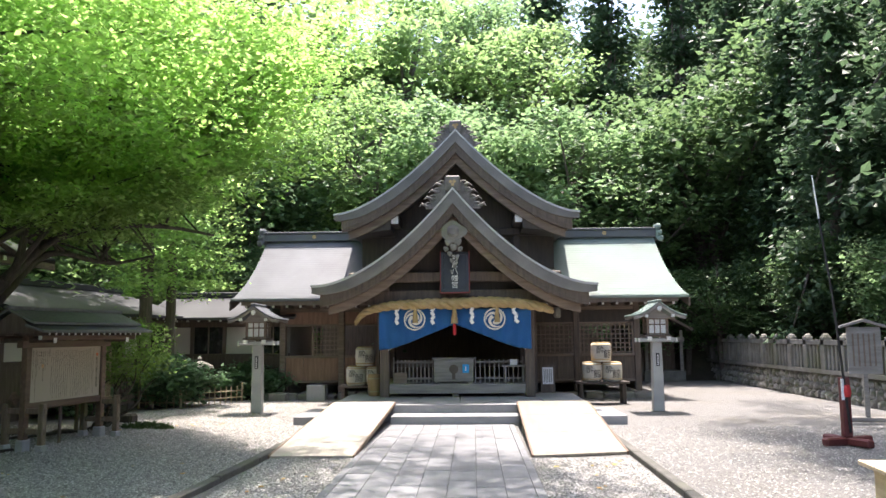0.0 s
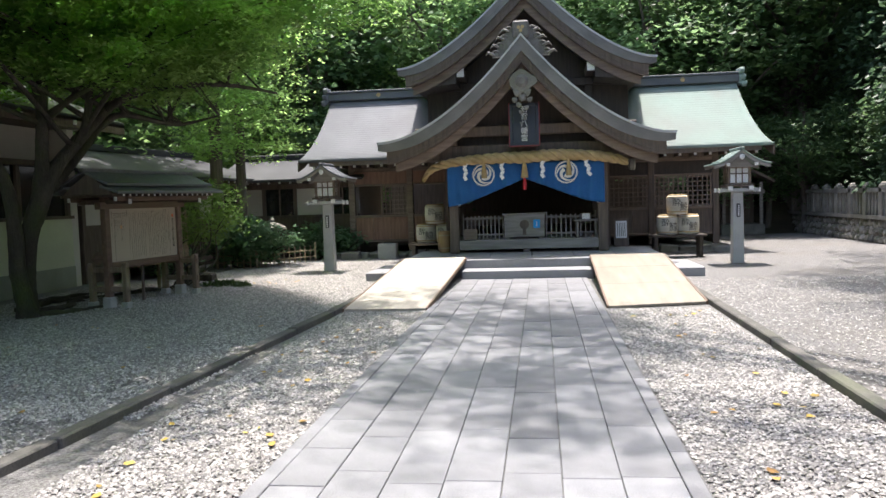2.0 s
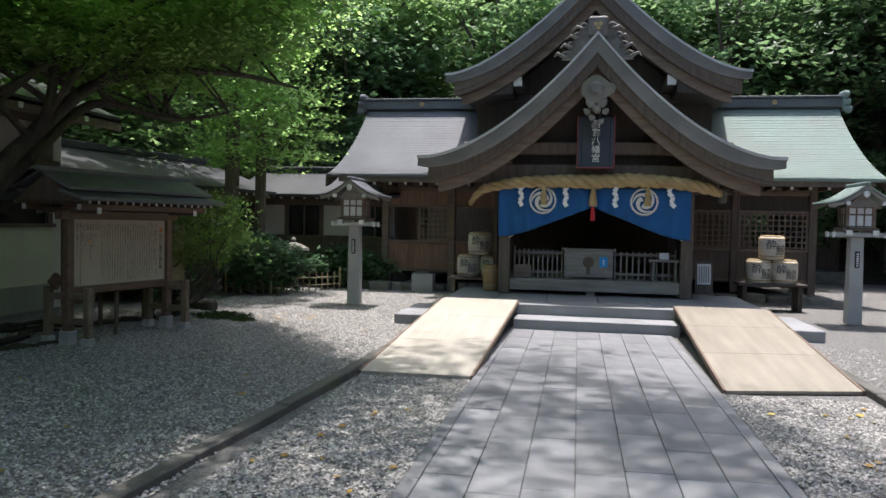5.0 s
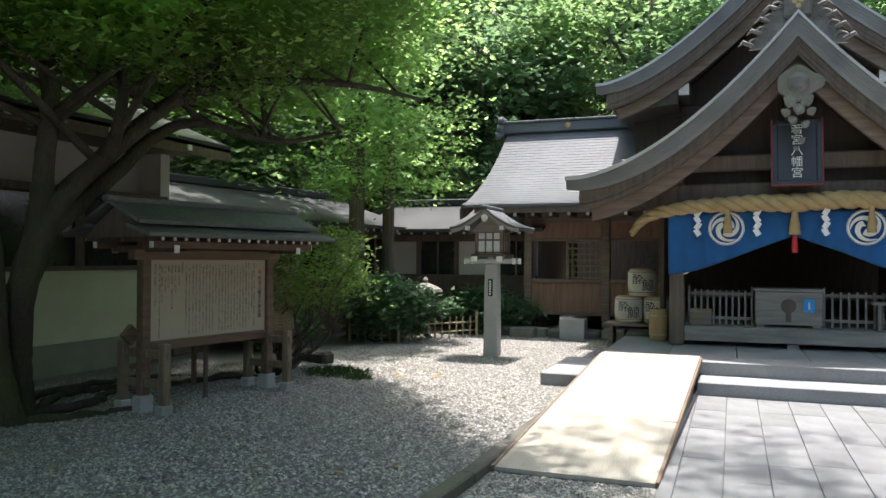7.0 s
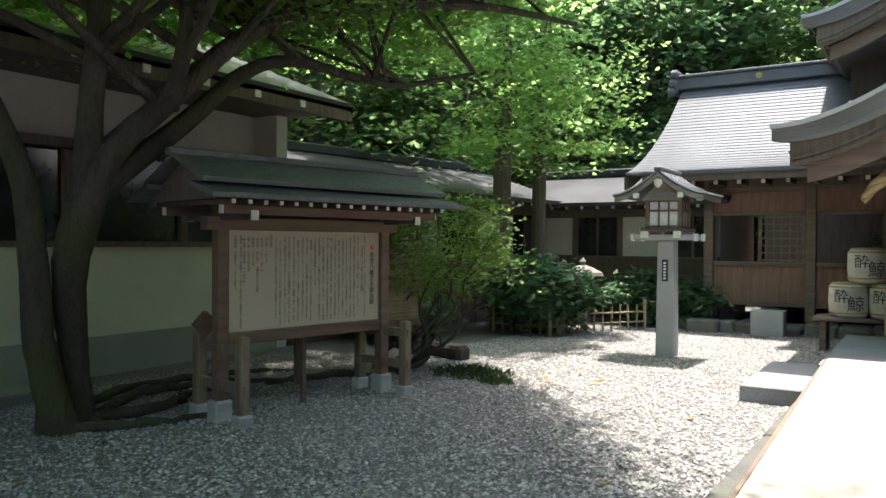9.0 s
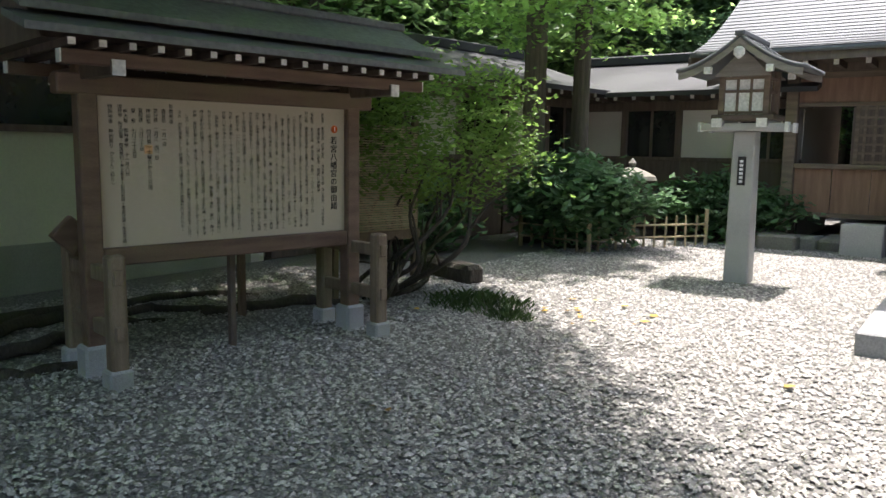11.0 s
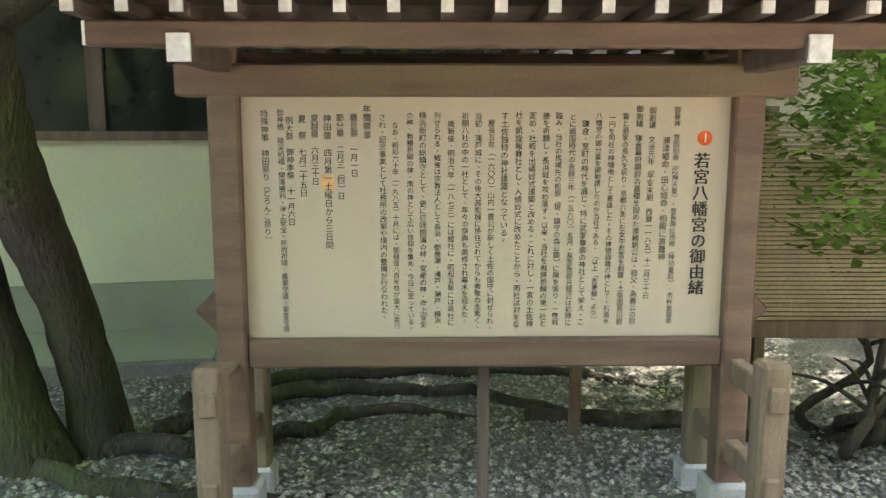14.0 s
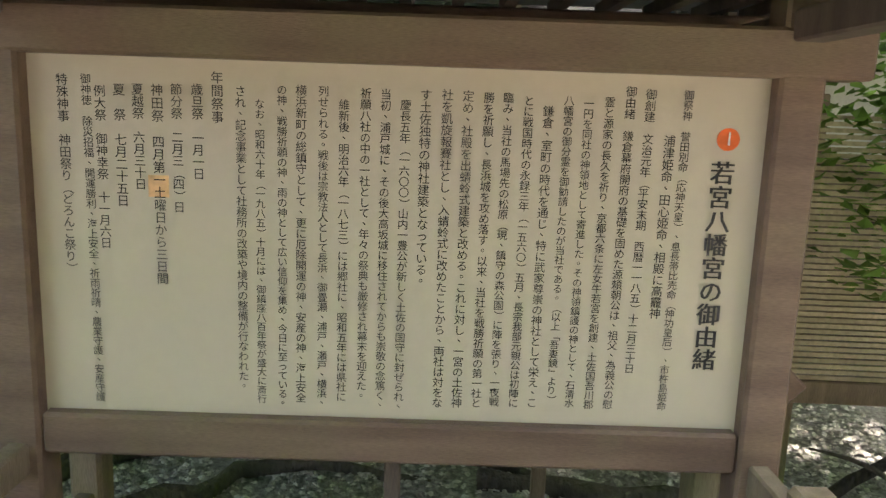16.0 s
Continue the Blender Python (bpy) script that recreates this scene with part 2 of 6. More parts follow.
def leaf_material(name, a, b, glow=0.35, rough=0.45):
    """A leaf: each one its own shade, and light shining through it."""
    mt = bpy.data.materials.new(name)
    mt.use_nodes = True
    nt = mt.node_tree
    N, L = nt.nodes, nt.links
    bsdf, out = N["Principled BSDF"], N["Material Output"]
    geo = N.new("ShaderNodeNewGeometry")
    co = N.new("ShaderNodeTexCoord")
    n1 = N.new("ShaderNodeTexNoise")
    n1.inputs["Scale"].default_value, n1.inputs["Detail"].default_value = 0.9, 2.0
    L.new(co.outputs["Object"], n1.inputs["Vector"])
    ad = N.new("ShaderNodeMath")
    ad.operation = "MULTIPLY_ADD"
    ad.inputs[1].default_value = 0.55
    L.new(geo.outputs["Random Per Island"], ad.inputs[0])
    sc = N.new("ShaderNodeMapRange")
    sc.inputs[1].default_value, sc.inputs[2].default_value, sc.inputs[4].default_value = 0.35, 0.65, 0.45
    L.new(n1.outputs[0], sc.inputs[0])
    L.new(sc.outputs[0], ad.inputs[2])
    mix = N.new("ShaderNodeMix")
    mix.data_type = "RGBA"
    mix.inputs[6].default_value, mix.inputs[7].default_value = rgb(a), rgb(b)
    L.new(ad.outputs[0], mix.inputs[0])
    L.new(mix.outputs[2], bsdf.inputs["Base Color"])
    bsdf.inputs["Roughness"].default_value = rough
    bsdf.inputs["Specular IOR Level"].default_value = 0.3
    tr = N.new("ShaderNodeBsdfTranslucent")
    br = N.new("ShaderNodeHueSaturation")
    br.inputs["Value"].default_value, br.inputs["Saturation"].default_value, br.inputs["Hue"].default_value = 1.85, 1.0, 0.49
    L.new(mix.outputs[2], br.inputs["Color"])
    L.new(br.outputs[0], tr.inputs["Color"])
    ms = N.new("ShaderNodeMixShader")
    ms.inputs[0].default_value = glow
    L.new(bsdf.outputs[0], ms.inputs[1])
    L.new(tr.outputs[0], ms.inputs[2])
    L.new(ms.outputs[0], out.inputs["Surface"])
    return mt


WOOD_DARK = material("weathered dark timber", (0.09, 0.068, 0.053), (0.17, 0.13, 0.1), 0.7, 3, 90, 0.25, (6, 6, 0.6))
# darker timber for gables and east side, with their shade in the colour
WOOD_SHADED = material("old timber with shade in its colour", (0.035, 0.028, 0.023), (0.07, 0.054, 0.042), 0.7, 3, 90, 0.25, (6, 6, 0.6))
WOOD_BEAM = material("weathered brown timber", (0.14, 0.102, 0.077), (0.25, 0.19, 0.145), 0.7, 3, 90, 0.25, (0.6, 6, 6))
WOOD_GREY = material("grey sun-bleached timber", (0.2, 0.18, 0.16), (0.34, 0.31, 0.28), 0.8, 3, 80, 0.3, (0.6, 6, 6))
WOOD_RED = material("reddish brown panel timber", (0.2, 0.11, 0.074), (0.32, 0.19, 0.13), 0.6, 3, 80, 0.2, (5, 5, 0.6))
WOOD_POST = material("mossy light brown post timber", (0.16, 0.115, 0.075), (0.26, 0.2, 0.14), 0.8, 4, 70, 0.35, (6, 6, 0.7), stain=(0.14, 0.14, 0.06), stain_scale=2.2)
WOOD_FRAME = material("oiled brown frame timber", (0.115, 0.07, 0.048), (0.2, 0.13, 0.088), 0.6, 3, 90, 0.3, (0.7, 6, 6), stain=(0.17, 0.14, 0.075), stain_scale=1.6)
WOOD_PALE = material("pale dry timber", (0.42, 0.33, 0.2), (0.55, 0.45, 0.3), 0.7, 3, 90, 0.15, (6, 0.6, 6))
PLY_BROWN = material("brown weathered ramp plywood", (0.2, 0.175, 0.135), (0.29, 0.255, 0.2), 0.6, 2, 60, 0.2, (5, 0.5, 1), stain=(0.23, 0.2, 0.15))
PLY = material("pale worn ramp plywood", (0.31, 0.285, 0.235), (0.42, 0.385, 0.325), 0.75, 2, 60, 0.15, (5, 0.5, 1), stain=(0.34, 0.31, 0.25))
WHITE = material("white painted timber end", (0.75, 0.74, 0.7), (0.82, 0.81, 0.78), 0.6, 3, 40, 0.05)
PAPER = material("white paper", (0.78, 0.78, 0.77), (0.84, 0.84, 0.83), 0.8, 3, 40, 0.05)
CREAM = material("cream plaster", (0.58, 0.6, 0.43), (0.64, 0.66, 0.48), 0.9, 0.8, 50, 0.1, stain=(0.53, 0.54, 0.39), var=0.05)
PLASTER = material("off-white plaster", (0.55, 0.52, 0.46), (0.64, 0.61, 0.55), 0.9, 1.0, 50, 0.1, var=0.06)
BASEWALL = material("grey green cement base", (0.25, 0.27, 0.2), (0.34, 0.35, 0.27), 0.9, 1.5, 60, 0.2, var=0.08)
COPPER = material("aged copper roofing", (0.1, 0.107, 0.115), (0.16, 0.168, 0.175), 0.6, 0.8, 40, 0.08, metal=0.0, spec=0.25, var=0.12)
COPPER_GREEN = material("verdigris copper roofing", (0.19, 0.215, 0.195), (0.22, 0.31, 0.265), 0.7, 0.5, 40, 0.08, var=0.1, metal=0.0, spec=0.25, stain=(0.2, 0.2, 0.185), stain_scale=0.45)
SLATE = material("grey sheet roofing", (0.035, 0.036, 0.039), (0.07, 0.071, 0.075), 0.5, 1.0, 40, 0.1, metal=0.0, spec=0.3)
SIGNROOF = material("dull grey copper roof", (0.12, 0.122, 0.122), (0.19, 0.195, 0.195), 0.6, 1.5, 30, 0.1, metal=0.05, spec=0.3)
BARK = material("dark mossy bark", (0.035, 0.03, 0.024), (0.08, 0.069, 0.052), 0.9, 7, 50, 0.8, (1, 1, 0.35), stain=(0.06, 0.075, 0.025), stain_scale=1.4, dist=0.03)
BARK_TALL = material("grey brown cedar bark", (0.09, 0.075, 0.06), (0.17, 0.145, 0.12), 0.9, 8, 50, 0.7, (3, 3, 0.25), dist=0.02)
GRANITE = material("pale granite", (0.36, 0.36, 0.35), (0.46, 0.46, 0.44), 0.75, 2.5, 160, 0.15, stain=(0.3, 0.3, 0.28))
PAVING = material("grey paving stone", (0.13, 0.132, 0.138), (0.235, 0.237, 0.243), 0.6, 3.5, 140, 0.5, per_object=0.12, stain=(0.14, 0.14, 0.145), stain_scale=1.2, var=0.4)
JOINT = material("dark joint mortar", (0.1, 0.1, 0.095), (0.16, 0.16, 0.15), 0.95, 4, 60, 0.3)
STEPSTONE = material("dressed grey step stone", (0.22, 0.22, 0.225), (0.3, 0.3, 0.305), 0.7, 2, 90, 0.2, stain=(0.17, 0.17, 0.17))
KERB = material("dark mossy kerb stone", (0.07, 0.067, 0.058), (0.13, 0.122, 0.108), 0.9, 3, 60, 0.4, stain=(0.1, 0.11, 0.06))
GRAVEL = material("grey gravel", (0.1, 0.096, 0.09), (0.32, 0.31, 0.295), 0.9, 45, 160, 1.0, stain=(0.2, 0.185, 0.16), stain_scale=0.5, dist=0.02)
PEBBLE = material("mixed grey pebbles", (0.2, 0.188, 0.17), (0.42, 0.4, 0.37), 0.85, 30, 160, 0.3, per_island=0.55)
EARTH = material("leaf-strewn forest earth", (0.05, 0.042, 0.028), (0.1, 0.085, 0.055), 0.95, 2, 30, 0.8, stain=(0.05, 0.065, 0.025))
STONEWALL = material("rough retaining wall stone", (0.16, 0.15, 0.13), (0.3, 0.285, 0.25), 0.9, 3, 50, 0.6, per_object=0.3, stain=(0.1, 0.11, 0.06))
OLDSTONE = material("lichened fence stone", (0.15, 0.143, 0.122), (0.25, 0.24, 0.21), 0.9, 4, 60, 0.4, stain=(0.15, 0.15, 0.1))
BLUE = material("indigo blue curtain cloth", (0.012, 0.085, 0.24), (0.02, 0.12, 0.32), 0.85, 2, 200, 0.1)
CLOTH_WHITE = material("white dyed cloth", (0.72, 0.7, 0.64), (0.8, 0.78, 0.72), 0.85, 3, 200, 0.05)
STRAW = material("golden rice straw", (0.36, 0.25, 0.11), (0.52, 0.38, 0.19), 0.9, 6, 150, 0.6, (1, 1, 1))
RED = material("red cord", (0.5, 0.02, 0.03), (0.6, 0.04, 0.04), 0.6, 5, 60, 0.1)
BLACK = material("black lacquer", (0.012, 0.012, 0.014), (0.03, 0.028, 0.028), 0.4, 3, 60, 0.1)
INK = material("black ink", (0.03, 0.028, 0.028), (0.07, 0.063, 0.06), 0.7, 5, 60, 0.0)
BOARD = material("cream painted board", (0.5, 0.435, 0.325), (0.54, 0.47, 0.355), 0.55, 0.8, 30, 0.02, var=0.02)
GLASS_DARK = material("dark window glass", (0.012, 0.016, 0.015), (0.03, 0.035, 0.033), 0.08, 1.2, 10, 0.0, spec=0.8)
BAMBOO = material("dry bamboo", (0.33, 0.27, 0.16), (0.46, 0.39, 0.25), 0.6, 5, 60, 0.2, per_object=0.15)
LEAF_MAPLE = leaf_material("maple leaf", (0.13, 0.23, 0.075), (0.26, 0.39, 0.125), 0.85)
LEAF_FOREST = leaf_material("broadleaf forest leaf", (0.088, 0.16, 0.074), (0.175, 0.272, 0.12), 0.55)
LEAF_LIGHT = leaf_material("light broadleaf", (0.12, 0.2, 0.078), (0.21, 0.32, 0.125), 0.55)
LEAF_DEEP = leaf_material("deep green evergreen leaf", (0.06, 0.115, 0.05), (0.12, 0.19, 0.075), 0.45)
LEAF_CEDAR = leaf_material("dark conifer needle", (0.038, 0.077, 0.04), (0.078, 0.132, 0.065), 0.4)
# paler than the roof copper: the sunlit top line is put into the colour
EDGE_SUNLIT = material("copper lip, silvery for sunlight", (0.4, 0.4, 0.4), (0.52, 0.52, 0.52), 0.5, 2, 60, 0.05, spec=0.4, var=0.1)
ROOF_EDGE = material("dark grey copper-clad roof edge", (0.16, 0.152, 0.145), (0.27, 0.255, 0.24), 0.65, 1.5, 60, 0.1, var=0.1)
CARVED = material("dark carved ornament timber", (0.11, 0.1, 0.09), (0.2, 0.185, 0.17), 0.75, 6, 60, 0.3)
DULL_RED = material("faded red lacquer", (0.16, 0.02, 0.018), (0.22, 0.035, 0.03), 0.55, 4, 60, 0.1)
LEAF_GRASS = leaf_material("dark grass blade", (0.03, 0.065, 0.02), (0.07, 0.11, 0.03), 0.15)
LEAF_BUSH = leaf_material("bright bush leaf", (0.07, 0.135, 0.033), (0.17, 0.275, 0.065), 0.6)
LEAF_SHRUB = leaf_material("glossy shrub leaf", (0.08, 0.155, 0.075), (0.15, 0.255, 0.12), 0.35, 0.3)

# ---- ground and hill ----
XC = -0.13
rng = random.Random(7)


def hill(x, y):
    """Height of the land: a flat court, a steep wooded hill behind and on the east side, a bank on the west."""
    back = max(0.0, y - 27.5)
    east = max(0.0, x - 10.6)
    west = max(0.0, -15.0 - x)
    h = 26 * (1 - math.exp(-back * 0.028)) + 26 * (1 - math.exp(-east * 0.045)) + 18 * (1 - math.exp(-west * 0.03))
    if h > 0:
        h += min(h, 2.0) * 0.5 * noise.noise((x * 0.11, y * 0.11, 0.3))
    return h


axis_vals = sorted([-900, -500, -250, -150, -100, -80] + list(range(-64, 80, 4)) + [-15, 10.6, 11.2, 27.4, 84, 100, 150, 250, 500, 900])
bm = BM()
gridv = [[bm.verts.new((x, y, hill(x, y) - 0.03)) for y in axis_vals] for x in axis_vals]
for i in range(len(axis_vals) - 1):
    for j in range(len(axis_vals) - 1):
        bm.faces.new((gridv[i][j], gridv[i + 1][j], gridv[i + 1][j + 1], gridv[i][j + 1]))
ground = structure("ground", bm, EARTH, "dark leaf-strewn earth of court and wooded hillside", "ground", True)

bm = BM()
sheet(bm, 30, 50, lambda u, v: (-8.95 + u * 18.2, -14 + v * 41, 0.012 * noise.noise((u * 18, v * 41, 0)) - 0.004))
gravel = structure("gravel_court", bm, GRAVEL, "grey gravel court, raked flat", "gravel", True)

# ---- stone path, kerbs, steps, platform ----
PX0, PX1, PY1 = -1.36, 0.98, 13.86
path_base = structure("stone_path", bx(PX0 - 0.01, -8, -0.1, PX1 + 0.01, PY1 - 0.01, 0.004), JOINT, "grey stone-paved approach path leading to the shrine steps", "path")


def kerb_line(name, pts, w, h, label):
    ob = thing(name, label, "kerb", kind="structure")
    for (xa, ya), (xb, yb) in zip(pts, pts[1:]):
        d = Vector((xb - xa, yb - ya, 0))
        n = max(1, int(d.length / 1.1))
        ang = math.degrees(math.atan2(d.y, d.x))
        for i in range(n):
            p = Vector((xa, ya, 0)) + d * (i + 0.5) / n
            L = d.length / n - 0.012
            part("kerb_stone", bx(-L / 2, -w / 2, -0.1, L / 2, w / 2, h + rng.uniform(-0.008, 0.008), bevel=0.012, m=pose(p.x, p.y, 0, rng.uniform(-1, 1), 0, ang + rng.uniform(-0.4, 0.4))), KERB, ob)
    return ob


kerb_line("kerb_west", [(-3.35, -3.0), (-2.9, 4.4), (-2.6, 9.8), (-2.56, 13.9)], 0.12, 0.07, "dark low stone kerb edging the gravel beside the path")
kerb_line("kerb_east", [(2.3, -3.0), (2.37, 5.0), (2.42, 10.2), (2.46, 13.9)], 0.12, 0.07, "dark low stone kerb edging the gravel beside the path")

steps = thing("stone_steps", "two broad dressed grey stone steps up to the platform", "steps", kind="structure")
part("lower_step", bx(-1.27, 13.86, -0.05, 1.1, 14.5, 0.17, bevel=0.01), STEPSTONE, steps)
part("upper_step", bx(-1.27, 14.44, 0.0, 1.1, 14.9, 0.33, bevel=0.01), STEPSTONE, steps)
platform = thing("platform", "low grey stone platform before the shrine porch", "platform", kind="structure")
for i in range(6):
    xa, xb = -2.5 + i * 4.96 / 6, -2.5 + (i + 1) * 4.96 / 6
    for ya, yb in ((14.9, 16.0), (16.0, 17.2)):
        part("slab", bx(xa + 0.004, ya + 0.004, 0.0, xb - 0.004, yb, 0.33 + rng.uniform(-0.002, 0.002), bevel=0.006), STEPSTONE, platform)
for xa, xb in ((-2.5, -1.275), (1.105, 2.46)):
    part("slab", bx(xa, 14.45, 0.0, xb, 14.897, 0.325, bevel=0.006), STEPSTONE, platform)
for xa, xb in ((-3.08, -2.51), (2.47, 3.04)):
    part("side_slab", bx(xa, 13.95, -0.05, xb, 15.6, 0.16, bevel=0.012), STEPSTONE, platform)


def ramp(x0f, x1f, x0b, x1b, yl, yr, label, ply):
    """A board ramp from the gravel up onto the platform; yl and yr: the front corners."""
    ob = thing("ramp", label, "ramp", group="wooden ramps over the steps")
    n = 3
    for i in range(n):
        a, b = i / n, (i + 1) / n - 0.0015
        bm = BM()
        def f(u, v, a=a, b=b):
            v = a + (b - a) * v
            xf, xk = x0f + (x1f - x0f) * u, x0b + (x1b - x0b) * u
            yf = yl + (yr - yl) * u
            y = yf + (14.62 - yf) * v
            return (xf + (xk - xf) * v, y, 0.036 + 0.335 * min(1.0, (y - yf) / (14.44 - yf)))
        sheet(bm, 2, 10, f, 0.03)
        part("board", bm, ply, ob)
    for w, s in ((0.0, -1), (1.0, 1)):
        bm = BM()
        def g(u, v, w=w, s=s):
            xf, xk = (x0f, x0b) if w == 0 else (x1f, x1b)
            yf = yl if w == 0 else yr
            y = yf + (14.5 - yf) * v
            return (xf + (xk - xf) * v + s * (0.002 + 0.025 * u), y, 0.045 + 0.325 * min(1.0, (y - yf) / (14.44 - yf)))
        sheet(bm, 1, 10, g, 0.055)
        part("edge_strip", bm, WOOD_FRAME, ob)
    return ob


ramp(-2.5, -1.38, -2.42, -1.26, 10.13, 10.13, "pale worn plywood ramp laid from gravel up to the platform", PLY)
ramp(1.04, 2.33, 1.09, 2.4, 10.13, 10.45, "pale worn plywood ramp laid from gravel up to the platform", PLY_BROWN)

# ---- shrine ----
shrine = thing("shrine", "dark weathered wooden shrine hall with curved copper roofs", "shrine")


def curve_roof(d, half, top, eave, power=1.72):
    """Height of a sagging roof edge at distance d from the ridge."""
    return eave + (top - eave) * (1 - min(d, half) / half) ** power


def gable_roof(parent, y0, y1, half, top, eave, power, name, deep):
    """A sagging gable roof that faces the approach: copper skin, pale edge, layered bargeboards, rafters."""
    def z(x):
        return curve_roof(abs(x - XC), half, top, eave, power)

    def band(side, end, ya, yb, upper, lower):
        """A curved board under the roof line, from the ridge to end; upper and lower: its depths along the curve."""
        n, bm = 26, BM()
        rows = []
        for i in range(n + 1):
            u = end * i / n
            x, h = XC + side * half * u, z(XC + half * min(u, 1.0))
            rows.append([bm.verts.new((x, y, h - d(u))) for d in (upper, lower) for y in (ya, yb)])
        for a, b in zip(rows, rows[1:]):
            for i, j in ((0, 1), (1, 3), (3, 2), (2, 0)):
                bm.faces.new((a[i], a[j], b[j], b[i]))
        bm.faces.new([rows[0][i] for i in (0, 1, 3, 2)])
        bm.faces.new([rows[-1][i] for i in (0, 1, 3, 2)])
        bmesh.ops.recalc_face_normals(bm, faces=bm.faces)
        return bm

    roof = part(name, sheet(BM(), 40, 14, lambda u, v: (XC + half * (2 * u - 1), y0 + 0.05 + (y1 - y0 - 0.05) * v, z(XC + half * (2 * u - 1))), 0.05), COPPER, parent, "aged grey copper roof skin", True)
    for side in (-1, 1):
        # lip drawn bright along the slope, sunlight painted in its colour
        part("roof_lip", band(side, 1.025, y0 - 0.03, y0 + 0.3, lambda u: -0.06, lambda u: -0.012), EDGE_SUNLIT, roof, "folded copper lip with sunlit silvery colour")
        part("roof_edge", band(side, 1.02, y0, y0 + 0.12, lambda u: -0.012, lambda u: 0.27 - 0.15 * u ** 3), ROOF_EDGE, roof, "dark grey copper-clad edge")
        for k in range(4):
            part("edge_course", band(side, 1.015, y0 - 0.012, y0, lambda u, k=k: (0.03 + 0.05 * k) * (1 - 0.45 * u ** 3), lambda u, k=k: (0.05 + 0.05 * k) * (1 - 0.45 * u ** 3)), ROOF_EDGE, roof)
        part("bargeboard", band(side, 0.96, y0 + 0.05, y0 + 0.16, lambda u: 0.25 - 0.12 * u ** 3, lambda u: 0.25 + deep * (1.25 - 0.55 * u)), WOOD_DARK, roof)
        for k in (0.35, 0.7):
            part("moulding", band(side, 0.95, y0 + 0.03, y0 + 0.05, lambda u, k=k: 0.25 + deep * k * (1.25 - 0.55 * u), lambda u, k=k: 0.275 + deep * k * (1.25 - 0.55 * u)), WOOD_DARK, roof)
        part("inner_bargeboard", band(side, 0.91, y0 + 0.24, y0 + 0.34, lambda u: 0.22 + deep * 0.9, lambda u: 0.3 + deep * (2.0 - 0.7 * u)), WOOD_BEAM, roof)
        part("soffit", sheet(BM(), 20, 2, lambda u, v: (XC + side * half * 0.97 * u, y0 + 0.15 + (2.0 - 0.15) * v, z(XC + half * u) - 0.1 - deep * 0.55), 0.03), WOOD_BEAM, roof)
    for k in range(8):
        part("batten", sheet(BM(), 30, 1, lambda u, v: (XC + half * 0.95 * (2 * u - 1), y0 + 0.42 + k * 0.2 + 0.05 * v, z(XC + half * (2 * u - 1)) - 0.14 - deep * 0.55), 0.05), WOOD_DARK, roof)
    bm = BM()
    box(bm, XC - 0.14, y0 + 0.16, top - 0.05, XC + 0.14, y1, top + 0.1, 0.03)
    box(bm, XC - 0.09, y0 + 0.2, top + 0.09, XC + 0.09, y1, top + 0.15, 0.02)
    part("ridge", bm, COPPER, roof, "copper-clad ridge")
    return roof


def ridge_ornament(parent, y, z, s):
    """Ridge end: a square crest block with a gold emblem, and leafy scrolls that follow both slopes."""
    orn = part("ridge_ornament", bx(XC - 0.2 * s, y - 0.06, z + 0.02 * s, XC + 0.2 * s, y + 0.1, z + 0.44 * s, 0.04 * s), CARVED, parent, "carved grey ridge-end ornament")
    part("crest", lathe(BM(), [(0.11 * s, 0), (0.13 * s, 0.012), (0.13 * s, 0.02)], 18, m=pose(XC, y - 0.06, z + 0.24 * s, 90, 0, 0)), CARVED, orn)
    for k in range(3):
        a = 0.6 + k * 2.094
        part("emblem", lathe(BM(), [(0.042 * s, 0), (0.042 * s, 0.012)], 12, m=pose(XC + 0.055 * s * math.cos(a), y - 0.08, z + 0.24 * s + 0.055 * s * math.sin(a), 90, 0, 0)), STRAW, orn, "dull gold emblem")
    for sd in (-1, 1):
        part("backing", prism(BM(), [(XC + sd * 0.15 * s, z + 0.36 * s), (XC + sd * 0.36 * s, z + 0.2 * s), (XC + sd * 0.72 * s, z - 0.42 * s), (XC + sd * 0.5 * s, z - 0.42 * s), (XC + sd * 0.15 * s, z + 0.0 * s)], y + 0.03, y + 0.08), CARVED, orn)
        for k in range(4):
            pts = []
            for i in range(15):
                a = 0.4 + i / 14 * 4.2
                r = (0.125 - 0.024 * a) * s
                pts.append((XC + sd * (0.26 + 0.115 * k) * s + sd * r * math.cos(a), y + 0.02, z + (0.22 - 0.19 * k) * s + r * math.sin(a)))
            part("scroll", tube(BM(), pts, [0.03 * s * (1 - 0.05 * i) for i in range(15)], 6), CARVED, orn)
            tip = [(XC + sd * (0.3 + 0.12 * k) * s, y + 0.01, z + (0.2 - 0.19 * k) * s), (XC + sd * (0.42 + 0.13 * k) * s, y - 0.01, z + (0.24 - 0.18 * k) * s), (XC + sd * (0.52 + 0.12 * k) * s, y + 0.01, z + (0.17 - 0.18 * k) * s)]
            part("leaf", tube(BM(), tip, [0.04 * s, 0.035 * s, 0.006 * s], 6), CARVED, orn)
    return orn


FRONT_TOP, UPPER_TOP = 4.64, 6.84
front_roof = gable_roof(shrine, 15.39, 20.6, 2.88, FRONT_TOP, 2.62, 1.72, "front_gable_roof", 0.2)
ridge_ornament(front_roof, 15.5, FRONT_TOP - 0.03, 0.8)
upper_roof = gable_roof(shrine, 18.9, 27.0, 3.05, UPPER_TOP, 4.68, 1.55, "upper_gable_roof", 0.24)
